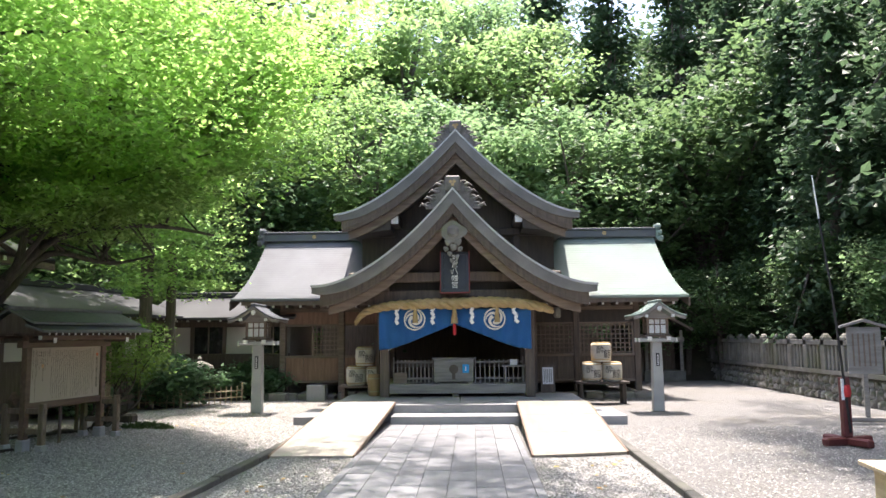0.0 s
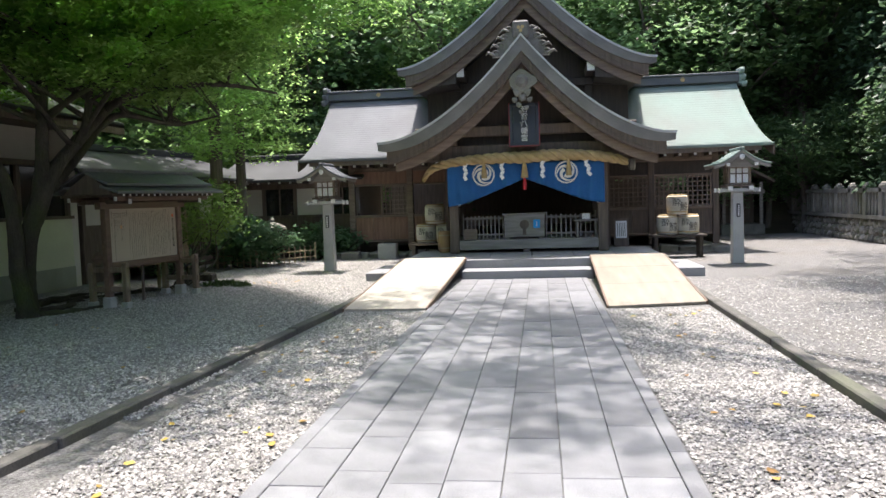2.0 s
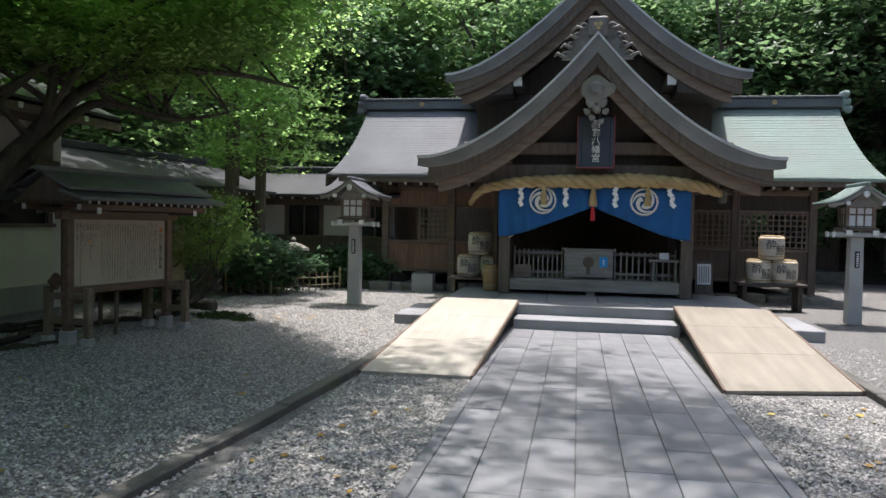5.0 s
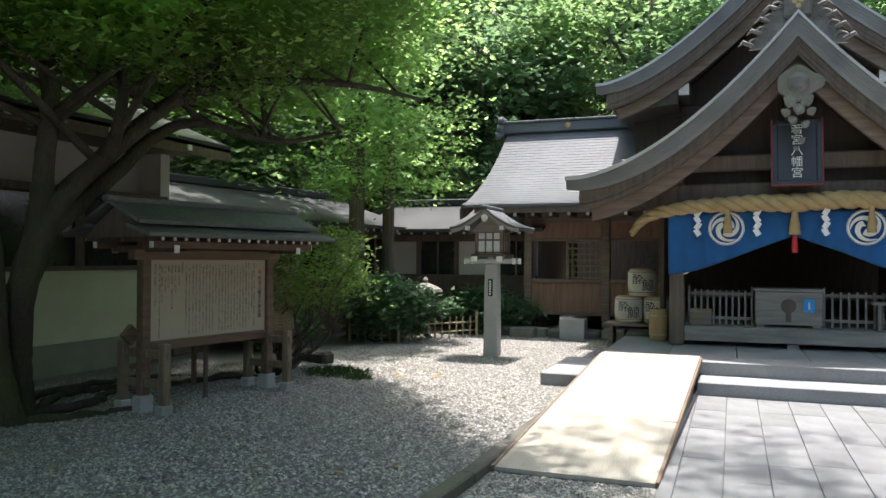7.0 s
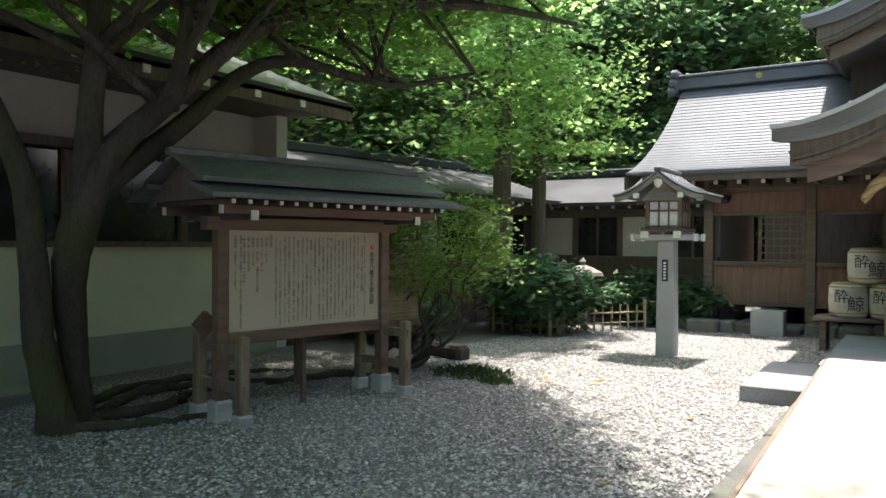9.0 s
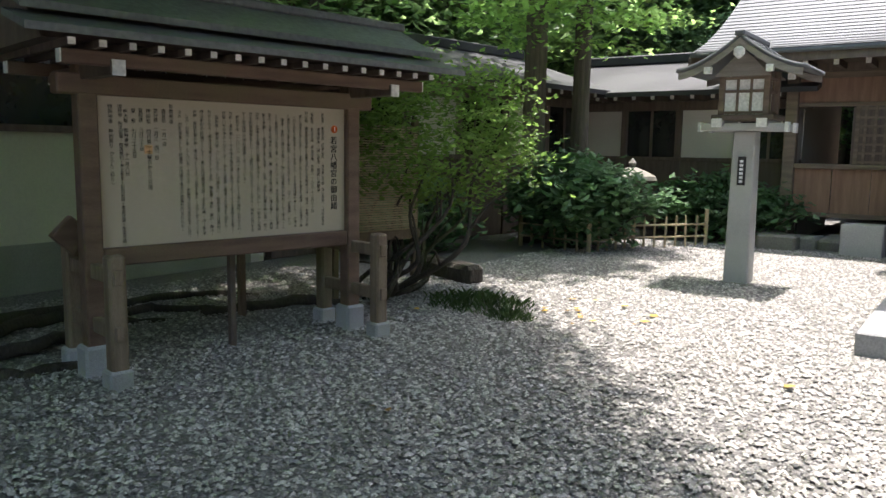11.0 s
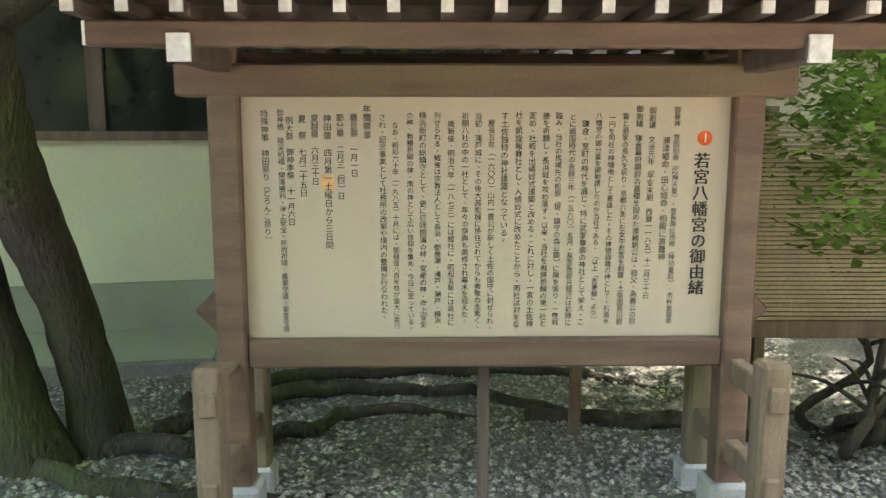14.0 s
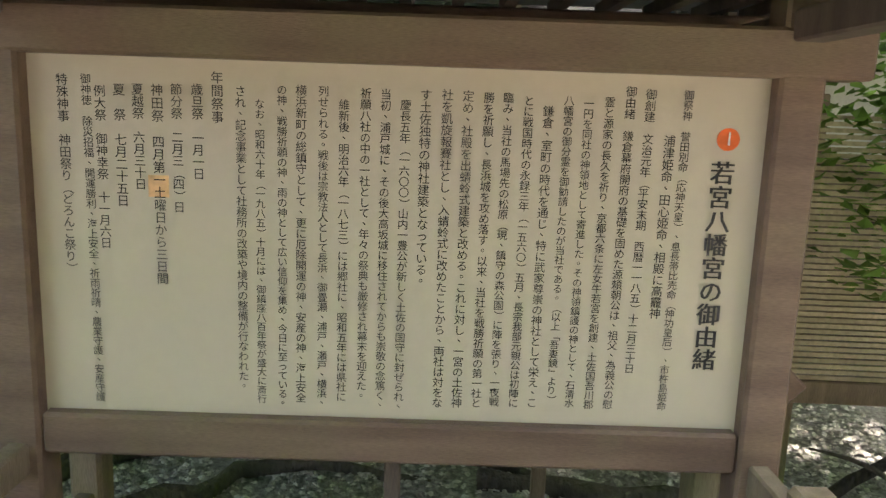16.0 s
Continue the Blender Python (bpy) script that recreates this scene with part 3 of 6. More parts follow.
ridge_ornament(upper_roof, 19.02, UPPER_TOP - 0.04, 0.8)

# pediments: boarded triangles behind the bargeboards, their deep shadow put into the timber colour
for parent, y, half, top, eave, power, low, deep in ((front_roof, 16.45, 2.5, FRONT_TOP, 2.62, 1.72, 2.45, 0.5), (upper_roof, 20.4, 2.6, UPPER_TOP, 4.68, 1.55, 3.4, 0.5)):
    full = 2.88 if parent is front_roof else 3.05
    out = [(XC - half, low)] + [(XC + half * (i / 12 - 1), curve_roof(half * (1 - i / 12), full, top, eave, power) - deep) for i in range(13)]
    out += [(XC + half * i / 12, curve_roof(half * i / 12, full, top, eave, power) - deep) for i in range(1, 13)] + [(XC + half, low)]
    out = [(a, max(zz, low + 0.01)) if k not in (0, len(out) - 1) else (a, zz) for k, (a, zz) in enumerate(out)]
    part("pediment", prism(BM(), out, y, y + 0.08), WOOD_SHADED, parent, "dark boarded gable wall")
part("pediment_beam", bx(XC - 2.3, 16.2, 2.78, XC + 2.3, 16.34, 3.0, 0.02), WOOD_DARK, front_roof)
part("king_post", bx(XC - 0.1, 16.24, 3.0, XC + 0.1, 16.34, 4.0, 0.015), WOOD_DARK, front_roof)
for sx in (-1, 1):
    part("purlin", bx(XC + sx * 1.76 - 0.07, 15.72, 2.68, XC + sx * 1.76 + 0.07, 17.5, 2.86, 0.01), WOOD_BEAM, front_roof)
    part("purlin_end", bx(XC + sx * 1.76 - 0.06, 15.7, 2.69, XC + sx * 1.76 + 0.06, 15.722, 2.78), WHITE, front_roof, "white painted purlin end")
    part("purlin", bx(XC + sx * 1.6 - 0.1, 19.3, 4.5, XC + sx * 1.6 + 0.1, 20.5, 4.72, 0.01), WOOD_DARK, upper_roof)
    part("purlin_end", bx(XC + sx * 1.6 - 0.09, 19.27, 4.52, XC + sx * 1.6 + 0.09, 19.302, 4.72), WHITE, upper_roof, "white painted purlin end")
    # upper posts, eave boxes and upper beam: roof shade is in their dark colour
    part("upper_post", bx(XC + sx * 1.6 - 0.09, 20.25, 3.6, XC + sx * 1.6 + 0.09, 20.4, 4.6, 0.01), WOOD_SHADED, upper_roof)
    part("eave_box", prism(BM(), [(XC + sx * 3.05, 4.62), (XC + sx * 2.75, 4.25), (XC + sx * 1.7, 4.35), (XC + sx * 1.7, 4.7), (XC + sx * 2.3, 4.72)], 19.2, 26.5), WOOD_SHADED, upper_roof, "boarded eave soffit")
part("upper_beam", bx(XC - 2.6, 20.2, 4.3, XC + 2.6, 20.38, 4.5, 0.02), WOOD_SHADED, upper_roof)
pendant = part("gable_pendant", prism(BM(), [(XC + 0.27 * math.cos(a) * (1 + 0.12 * math.cos(3 * a)), 3.76 + 0.2 * math.sin(a) * (1 + 0.15 * math.cos(4 * a))) for a in (i * 0.2618 for i in range(24))], 15.33, 15.4), OLDSTONE, front_roof, "pale carved gable pendant")
part("boss", lathe(BM(), [(0.02, 0), (0.11, 0.01), (0.13, 0.03), (0.07, 0.06)], 14, m=pose(XC, 15.34, 3.76, 90, 0, 0)), CARVED, pendant)
for dx, dz, r in ((-0.1, -0.2, 0.085), (0.1, -0.2, 0.085), (-0.15, -0.34, 0.06), (0.15, -0.34, 0.06), (0, -0.3, 0.08), (-0.07, -0.44, 0.06), (0.08, -0.5, 0.055), (-0.03, -0.58, 0.05), (0.04, -0.7, 0.045), (-0.03, -0.8, 0.035)):
    part("pendant_lobe", lathe(BM(), [(r * 0.25, -r), (r * 0.9, -r * 0.5), (r * 0.75, r * 0.3), (r * 0.2, r)], 9, m=pose(XC + dx, 15.34, 3.74 + dz, 0, 50 * (1 if dx > 0 else -1), 0) @ Matrix.Diagonal((1, 0.4, 1, 1))), OLDSTONE, pendant)

# porch posts, beams, floor
for x in (-1.64, 1.46):
    part("porch_post", bx(x - 0.1, 16.16, 0.33, x + 0.1, 16.36, 2.75, 0.015), WOOD_DARK, shrine)
for x, sd in ((-1.54, 1), (1.36, -1)):
    part("curtain_hook", tube(BM(), [(x - sd * 0.01, 16.14, 1.52), (x + sd * 0.05, 16.12, 1.5), (x + sd * 0.055, 16.12, 1.36), (x - sd * 0.01, 16.14, 1.33)], [0.012] * 4, 6), PAPER, shrine, "pale curved curtain hook")
part("porch_beam", bx(-2.35, 16.14, 2.3, 2.1, 16.38, 2.6, 0.02), WOOD_DARK, shrine)
part("porch_lintel", bx(-1.64, 16.2, 2.1, 1.46, 16.34, 2.26, 0.01), WOOD_DARK, shrine)
part("floor_beam", bx(-1.54, 16.18, 0.4, 1.36, 16.36, 0.6, 0.012), WOOD_GREY, shrine, "grey weathered floor beam")
part("beam_foot", bx(XC - 0.07, 16.22, 0.33, XC + 0.07, 16.36, 0.4), WOOD_GREY, shrine)
for i in range(16):
    part("floorboard", bx(-1.74 + i * 0.2 + 0.003, 16.36, 0.56, -1.74 + (i + 1) * 0.2 - 0.003, 19.2, 0.6), WOOD_GREY, shrine)

# wings: walls, windows and roofs, one on each side
WY = 20.3


def wing(sx):
    xs = [XC + sx * d for d in (1.75, 3.13, 4.72)]
    lo, hi = min(xs), max(xs)
    fr = random.Random(60 + sx)
    fx = 1.9
    while fx < 5.0:
        w = fr.uniform(0.28, 0.55)
        m = pose(XC + sx * (fx + w / 2), WY - 0.2 + fr.uniform(-0.04, 0.04), 0.0, fr.uniform(-3, 3), fr.uniform(-3, 3), fr.uniform(-4, 4))
        part("footing_stone", box(BM(), -w / 2 + 0.012, -0.33, -0.06, w / 2 - 0.012, 0.33, 0.16 + fr.uniform(-0.04, 0.02), 0.035, m), STONEWALL, shrine)
        fx += w
    part("footing_core", bx(min(XC + sx * 1.9, XC + sx * 5.0), WY - 0.12, -0.05, max(XC + sx * 1.9, XC + sx * 5.0), WY + 0.2, 0.1), OLDSTONE, shrine)
    # east posts, dado and head boards: darker materials stand in for shadow there
    for x in xs:
        part("wing_post", bx(x - 0.08, WY - 0.09, 0.16, x + 0.08, WY + 0.09, 2.55, 0.012), WOOD_BEAM if sx < 0 else WOOD_DARK, shrine)
    part("wing_side_wall", bx(xs[2] - 0.04, WY + 0.09, 0.16, xs[2] + 0.04, 24.0, 2.6), PLASTER, shrine)
    for a, b in zip(xs, xs[1:]):
        a, b = min(a, b) + 0.08, max(a, b) - 0.08
        n = 3
        for i in range(n):
            part("dado_panel", bx(a + (b - a) * i / n + 0.004, WY - 0.02, 0.46, a + (b - a) * (i + 1) / n - 0.004, WY + 0.01, 1.06), WOOD_RED if sx < 0 else WOOD_DARK, shrine)
        part("dado_rail", bx(a, WY - 0.05, 0.4, b, WY + 0.04, 0.46, 0.006), WOOD_BEAM, shrine)
        part("sill", bx(a, WY - 0.08, 1.06, b, WY + 0.06, 1.13, 0.008), WOOD_BEAM, shrine)
        part("head_board", bx(a, WY - 0.02, 1.95, b, WY + 0.01, 2.28), WOOD_RED if sx < 0 else WOOD_SHADED, shrine)
        part("head_rail", bx(a, WY - 0.05, 1.9, b, WY + 0.04, 1.955, 0.006), WOOD_BEAM, shrine)
        part("upper_rail", bx(a, WY - 0.05, 2.28, b, WY + 0.04, 2.36, 0.006), WOOD_BEAM, shrine)
        # sliding lattice over half of the opening
        c, d = ((a + b) / 2, b) if (sx < 0 and b < -3.0) else (a, b) if sx > 0 else (b - 0.3, b)
        part("lattice_frame", bx(c, WY - 0.03, 1.13, c + 0.05, WY, 1.9), WOOD_BEAM, shrine)
        part("lattice_frame", bx(d - 0.05, WY - 0.03, 1.13, d, WY, 1.9), WOOD_BEAM, shrine)
        nv = max(2, round((d - c) / 0.12))
        for i in range(1, nv):
            x = c + (d - c) * i / nv
            part("lattice_bar", bx(x - 0.016, WY - 0.03, 1.13, x + 0.016, WY - 0.005, 1.9), WOOD_BEAM, shrine)
        for i in range(7):
            z = 1.16 + i * 0.118
            part("lattice_bar", bx(c, WY - 0.024, z - 0.014, d, WY - 0.01, z + 0.014), WOOD_BEAM, shrine)
    # roof: sagging slope with its ridge, stepped copper courses
    x0, x1 = XC + sx * 1.2, XC + sx * 5.62
    ye, yr, ze, zr = 19.39, 21.86, 2.6, 4.42

    def top(u, v):
        v = min(v, 1.0)
        z = ze + (zr - ze) * v ** 1.25
        flare = 0.28 * sx * (1 - v) ** 2.2 * u ** 8
        lift = 0.0
        return (x0 + (x1 - x0) * u + flare, ye + (yr - ye) * v, z + lift)
    skin = COPPER if sx < 0 else COPPER_GREEN
    roof = part("wing_roof", sheet(BM(), 24, 16, top, 0.06), skin, shrine, "silvery copper wing roof" if sx < 0 else "pale green verdigris copper wing roof", True)
    for k in range(30):
        v0 = k / 30
        bm = BM()
        sheet(bm, 24, 1, lambda u, v: Vector(top(u, v0 + v * 0.0334)) + Vector((0, -0.002, 0.004 + 0.011 * (1 - v))))
        part("copper_course", bm, skin, roof)
    part("rear_slope", sheet(BM(), 12, 6, lambda u, v: (x0 + (x1 - x0) * u, yr + (24.6 - yr) * v, zr - (zr - ze) * v), 0.06), skin, roof)
    part("end_board", sheet(BM(), 2, 12, lambda u, v: Vector(top(1, v)) + Vector((sx * 0.02 * (u * 2 - 1), 0, -0.06)), 0.22), WOOD_DARK, roof)
    part("wing_gable", prism(BM(), [(19.9, 2.55), (21.86, 4.15), (23.9, 2.55)], XC + sx * 4.75, XC + sx * 4.83, "x"), WOOD_DARK, roof)
    xa, xb = min(XC + sx * 2.6, x1 + sx * 0.1), max(XC + sx * 2.6, x1 + sx * 0.1)
    part("ridge", bx(xa, yr - 0.14, zr - 0.02, xb, yr + 0.14, zr + 0.2, 0.02), COPPER, roof, "grey copper ridge box")
    part("ridge_cap", bx(xa, yr - 0.18, zr + 0.2, xb, yr + 0.18, zr + 0.25, 0.01), COPPER, roof)
    part("ridge_crest", lathe(BM(), [(0.06, 0), (0.06, 0.02)], 12, m=pose(XC + sx * 4.2, yr - 0.14, zr + 0.1, 90, 0, 0)), STRAW, roof, "small gold crest")
    fin = part("ridge_finial", bx(x1 + sx * 0.1 - 0.05, yr - 0.2, zr - 0.1, x1 + sx * 0.1 + 0.05, yr + 0.2, zr + 0.36, 0.03), skin, roof, "carved copper ridge finial")
    for k in range(3):
        part("finial_curl", lathe(BM(), [(0.03, -0.08), (0.09, -0.05), (0.09, 0.05), (0.03, 0.08)], 10, m=pose(x1 + sx * (0.1 + 0.03 * k), yr - 0.22, zr + 0.26 - 0.17 * k, 0, 90, 0)), skin, fin)
    # eave: fascia, rafters with white ends
    part("fascia", bx(min(x0, x1), ye + 0.03, ze - 0.16, max(x0, x1), ye + 0.08, ze - 0.04), WOOD_DARK, roof)
    for k in range(10):
        x = XC + sx * (2.3 + k * 0.36)
        part("rafter", bx(x - 0.035, ye + 0.2, ze - 0.22, x + 0.035, WY + 0.2, ze - 0.14), WOOD_DARK, roof)
        part("rafter_end", bx(x - 0.03, ye + 0.18, ze - 0.215, x + 0.03, ye + 0.202, ze - 0.145), WHITE, roof, "white painted rafter end")
    part("wall_plate", bx(lo, WY - 0.1, 2.36, hi, WY + 0.1, 2.52, 0.01), WOOD_DARK, shrine)
    part("eave_soffit", bx(min(x0, x1), ye + 0.09, ze - 0.13, max(x0, x1), WY + 0.3, ze - 0.1), WOOD_DARK, roof)


wing(-1)
wing(1)

# hall interior: floor, back wall, side walls, ceiling
part("hall_floor", bx(-1.95, 19.2, 0.5, 1.7, 26.0, 0.56), WOOD_BEAM, shrine)
part("wing_floor", bx(-4.8, 20.42, 0.5, -1.96, 26.0, 0.56), WOOD_BEAM, shrine)
part("wing_floor", bx(1.71, 20.42, 0.5, 4.5, 26.0, 0.56), WOOD_BEAM, shrine)
part("back_wall", bx(-4.9, 26.0, 0.0, 4.6, 26.1, 4.3), WOOD_DARK, shrine)
part("hall_ceiling", bx(-2.9, 17.2, 2.62, 2.7, 26.0, 2.7), WOOD_DARK, shrine)
for sx in (-1, 1):
    part("porch_side_wall", bx(XC + sx * 1.83 - 0.03, 17.6, 0.33, XC + sx * 1.83 + 0.03, WY - 0.1, 2.62), WOOD_DARK, shrine)
    part("porch_rear_post", bx(XC + sx * 1.62 - 0.08, 18.6, 0.6, XC + sx * 1.62 + 0.08, 18.76, 2.62, 0.01), WOOD_DARK, shrine)
# ---- west buildings ----
office = thing("office_building", "cream plastered shrine office with dark glazed band, tiled eave behind trees", "building")
OX = -9.05
part("base_wall", bx(OX - 0.25, -6, -0.05, OX + 0.02, 14.2, 0.4), BASEWALL, office, "grey green cement base")
part("lower_wall", bx(OX - 0.2, -6, 0.4, OX, 14.2, 1.34), CREAM, office, "cream plaster wall")
part("upper_wall", bx(OX - 0.6, -6, 2.42, OX - 0.4, 14.25, 3.1), PLASTER, office, "off-white upper wall")
part("end_wall", bx(-14, 14.2, -0.05, OX, 14.4, 3.2), PLASTER, office)
part("rear_wall", bx(-14, -6.2, -0.05, OX, -6, 3.6), PLASTER, office)
part("window_sill", bx(OX - 0.2, -6, 1.34, OX + 0.06, 14.2, 1.4), WOOD_DARK, office)
part("window_head", bx(OX - 0.3, -6, 2.34, OX + 0.1, 14.25, 2.44), WOOD_DARK, office)
part("room_back", bx(-13, -6, 0, -12.9, 14.2, 3.6), WOOD_DARK, office)
part("roof", sheet(BM(), 2, 8, lambda u, v: (-8.0 - 6 * v, -7 + 21.5 * u, 3.2 + 2.4 * v), 0.1), SLATE, office, "grey roof")
part("soffit", bx(OX - 0.6, -7, 3.1, -8.06, 14.5, 3.13), WOOD_DARK, office)
part("eave_board", bx(-8.06, -7, 2.97, -8.0, 14.5, 3.15), WOOD_DARK, office)
for i in range(15):
    y = -6 + i * 1.44
    part("mullion", bx(OX - 0.12, y - 0.05, 1.4, OX - 0.02, y + 0.05, 2.34), WOOD_DARK, office)
    if i < 14:
        part("window_pane", bx(OX - 0.09, y + 0.05, 1.4, OX - 0.08, y + 1.39, 2.34), GLASS_DARK, office, "dark reflecting window pane")
for i in range(29):
    y = -6.6 + i * 0.72
    part("rafter_end", bx(-8.02, y - 0.04, 3.02, -7.98, y + 0.04, 3.1), WHITE, office, "white painted rafter end")


def lodge(name, label, m, length, wall_h, roof_h, depth, over):
    """A low connecting building along local x, its face towards local -y."""
    ob = thing(name, label, "building", m)
    part("dado", bx(0, 0, 0, length, 0.1, 1.14), WOOD_DARK, ob, "dark boarded dado")
    n = max(2, round(length / 0.95))
    for i in range(n):
        a, b = length * i / n, length * (i + 1) / n
        part("post", bx(a - 0.05, -0.03, 0, a + 0.05, 0.1, wall_h, 0.008), WOOD_DARK, ob)
        if i % 2 == 1:
            part("window_pane", bx(a + 0.05, 0.03, 1.18, b - 0.05, 0.045, wall_h - 0.25), GLASS_DARK, ob, "dark window")
            part("sash_bar", bx((a + b) / 2 - 0.02, 0.01, 1.18, (a + b) / 2 + 0.02, 0.029, wall_h - 0.25), WOOD_DARK, ob)
        else:
            part("plaster_panel", bx(a + 0.05, 0.02, 1.18, b - 0.05, 0.08, wall_h - 0.25), PLASTER, ob, "off-white plaster panel")
    part("sill", bx(0, -0.04, 1.12, length, 0.1, 1.18, 0.006), WOOD_DARK, ob)
    part("plate", bx(-0.1, -0.04, wall_h - 0.25, length + 0.1, 0.12, wall_h - 0.1, 0.008), WOOD_DARK, ob)
    part("roof", sheet(BM(), 2, 8, lambda u, v: (-0.3 + (length + 0.6) * u, -over + (depth + over) * v, wall_h + (roof_h - wall_h) * v ** 1.1), 0.07), SLATE, ob, "grey sheet metal roof")
    part("roof_rear", sheet(BM(), 2, 4, lambda u, v: (-0.3 + (length + 0.6) * u, depth + (depth + over) * v, roof_h - (roof_h - wall_h) * v), 0.07), SLATE, ob)
    part("ridge", bx(-0.3, depth - 0.1, roof_h - 0.02, length + 0.3, depth + 0.1, roof_h + 0.14, 0.02), SLATE, ob)
    part("end_wall", bx(0.0, 0.1, 0, 0.1, 2 * depth, wall_h), PLASTER, ob)
    part("end_wall", bx(length - 0.1, 0.1, 0, length, 2 * depth, wall_h), PLASTER, ob)
    for i in range(int(length / 0.3)):
        x = 0.1 + i * 0.3
        part("rafter", bx(x - 0.03, -over + 0.1, wall_h - 0.12, x + 0.03, 0.1, wall_h - 0.04), WOOD_DARK, ob)
        part("rafter_end", bx(x - 0.028, -over + 0.085, wall_h - 0.115, x + 0.028, -over + 0.102, wall_h - 0.05), WHITE, ob, "white painted rafter end")
    return ob


lodge("west_lodge", "low connecting lodge with white panels and grey roof beside the garden", pose(-9.0, 14.5, 0, 0, 0, 82), 6.1, 2.2, 2.9, 1.6, 0.7)
lodge("corridor", "low covered corridor with white panels joining lodge and shrine wing", pose(-8.4, 20.75, 0), 3.6, 2.16, 2.8, 1.2, 0.75)

# ---- stone lanterns ----
def lantern(x, y, roof_mat, label):
    ob = thing("post_lantern", label, "lantern", pose(x, y, 0), group="lanterns flanking the platform")
    part("footing", bx(-0.16, -0.16, -0.05, 0.16, 0.16, 0.015, 0.01), OLDSTONE, ob)
    part("post", prism_taper(0.115, 0.1, 0.0, 1.46), GRANITE, ob, "pale granite square post")
    part("name_plate", bx(-0.035, -0.128, 0.95, 0.035, -0.1, 1.22, 0.004), BLACK, ob, "black name plate with white marks")
    for k in range(6):
        part("mark", bx(-0.016, -0.131, 0.975 + k * 0.038, 0.016, -0.1275, 0.998 + k * 0.038), PAPER, ob, "white lettering bar")
    for sy in (-1, 1):
        part("bearer", bx(-0.38, sy * 0.17 - 0.035, 1.46, 0.38, sy * 0.17 + 0.035, 1.53, 0.006), GRANITE, ob)
        part("cross_bearer", bx(sy * 0.2 - 0.035, -0.3, 1.5, sy * 0.2 + 0.035, 0.3, 1.56, 0.006), GRANITE, ob)
        for sx in (-1, 1):
            part("bearer_end", bx(sx * 0.39 - 0.015, sy * 0.17 - 0.045, 1.45, sx * 0.39 + 0.015, sy * 0.17 + 0.045, 1.54), WHITE, ob, "white cap")
            part("cross_bearer_end", bx(sx * 0.2 - 0.045, sy * 0.31 - 0.015, 1.49, sx * 0.2 + 0.045, sy * 0.31 + 0.015, 1.57), WHITE, ob, "white cap")
    part("tray", bx(-0.28, -0.24, 1.56, 0.28, 0.24, 1.61, 0.008), WOOD_DARK, ob)
    lb = part("light_box", bx(-0.185, -0.175, 1.61, 0.185, 0.175, 1.95), PAPER, ob, "white paper light box")
    for sx in (-1, 1):
        for sy in (-1, 1):
            part("box_post", bx(sx * 0.2 - 0.025, sy * 0.185 - 0.025, 1.61, sx * 0.2 + 0.025, sy * 0.185 + 0.025, 2.02), WOOD_BEAM, lb)
    for s in (-1, 1):
        for z in (1.615, 1.81, 1.93):
            part("lattice_bar", bx(-0.2, s * 0.185 - 0.012, z, 0.2, s * 0.185 + 0.012, z + 0.025), WOOD_BEAM, lb)
            part("lattice_bar", bx(s * 0.195 - 0.012, -0.18, z, s * 0.195 + 0.012, 0.18, z + 0.025), WOOD_BEAM, lb)
        for q in (-0.06, 0.06):
            part("lattice_bar", bx(q - 0.01, s * 0.185 - 0.011, 1.61, q + 0.01, s * 0.185 + 0.011, 1.95), WOOD_BEAM, lb)
            part("lattice_bar", bx(s * 0.195 - 0.011, q - 0.01, 1.61, s * 0.195 + 0.011, q + 0.01, 1.95), WOOD_BEAM, lb)
    def rz(x):
        return 2.0 + 0.29 * (1 - abs(x) / 0.56) ** 1.6
    rf = part("roof", sheet(BM(), 20, 4, lambda u, v: (1.12 * (u - 0.5), -0.45 + 0.9 * v, rz(1.12 * (u - 0.5)) + 0.025), 0.035), roof_mat, ob, "small curved copper gable roof", True)
    for s in (-1, 1):
        part("bargeboard", sheet(BM(), 20, 1, lambda u, v: (1.08 * (u - 0.5), s * 0.43 + 0.03 * v - 0.015, rz(1.12 * (u - 0.5)) - 0.012), 0.06), WOOD_GREY, rf)
        for q in (-1, 1):
            part("purlin_end", bx(q * 0.27 - 0.03, s * 0.43 - 0.03, 1.97, q * 0.27 + 0.03, s * 0.43 + 0.03, 2.03), WHITE, rf, "white cap")
        part("gable_board", prism(BM(), [(-0.25, 1.95), (0.25, 1.95), (0.0, 2.2)], s * 0.3 - 0.01, s * 0.3 + 0.01), WOOD_GREY, rf)
        part("pendant", lathe(BM(), [(0.01, -0.06), (0.05, -0.02), (0.05, 0.03), (0.02, 0.05)], 8, m=Matrix.Translation((0, s * 0.44, 2.15)) @ Matrix.Diagonal((1, 0.5, 1, 1))), WHITE, rf)
    part("ridge", bx(-0.045, -0.47, 2.29, 0.045, 0.47, 2.345, 0.012), roof_mat, rf)
    for k in range(7):
        for s in (-1, 1):
            y0 = -0.42 + k * 0.14
            part("roof_seam", sheet(BM(), 8, 1, lambda u, v: (s * (0.03 + 0.52 * u), y0 - 0.012 + 0.024 * v, rz(0.03 + 0.52 * u) + 0.03), 0.012), roof_mat, rf)
    return ob


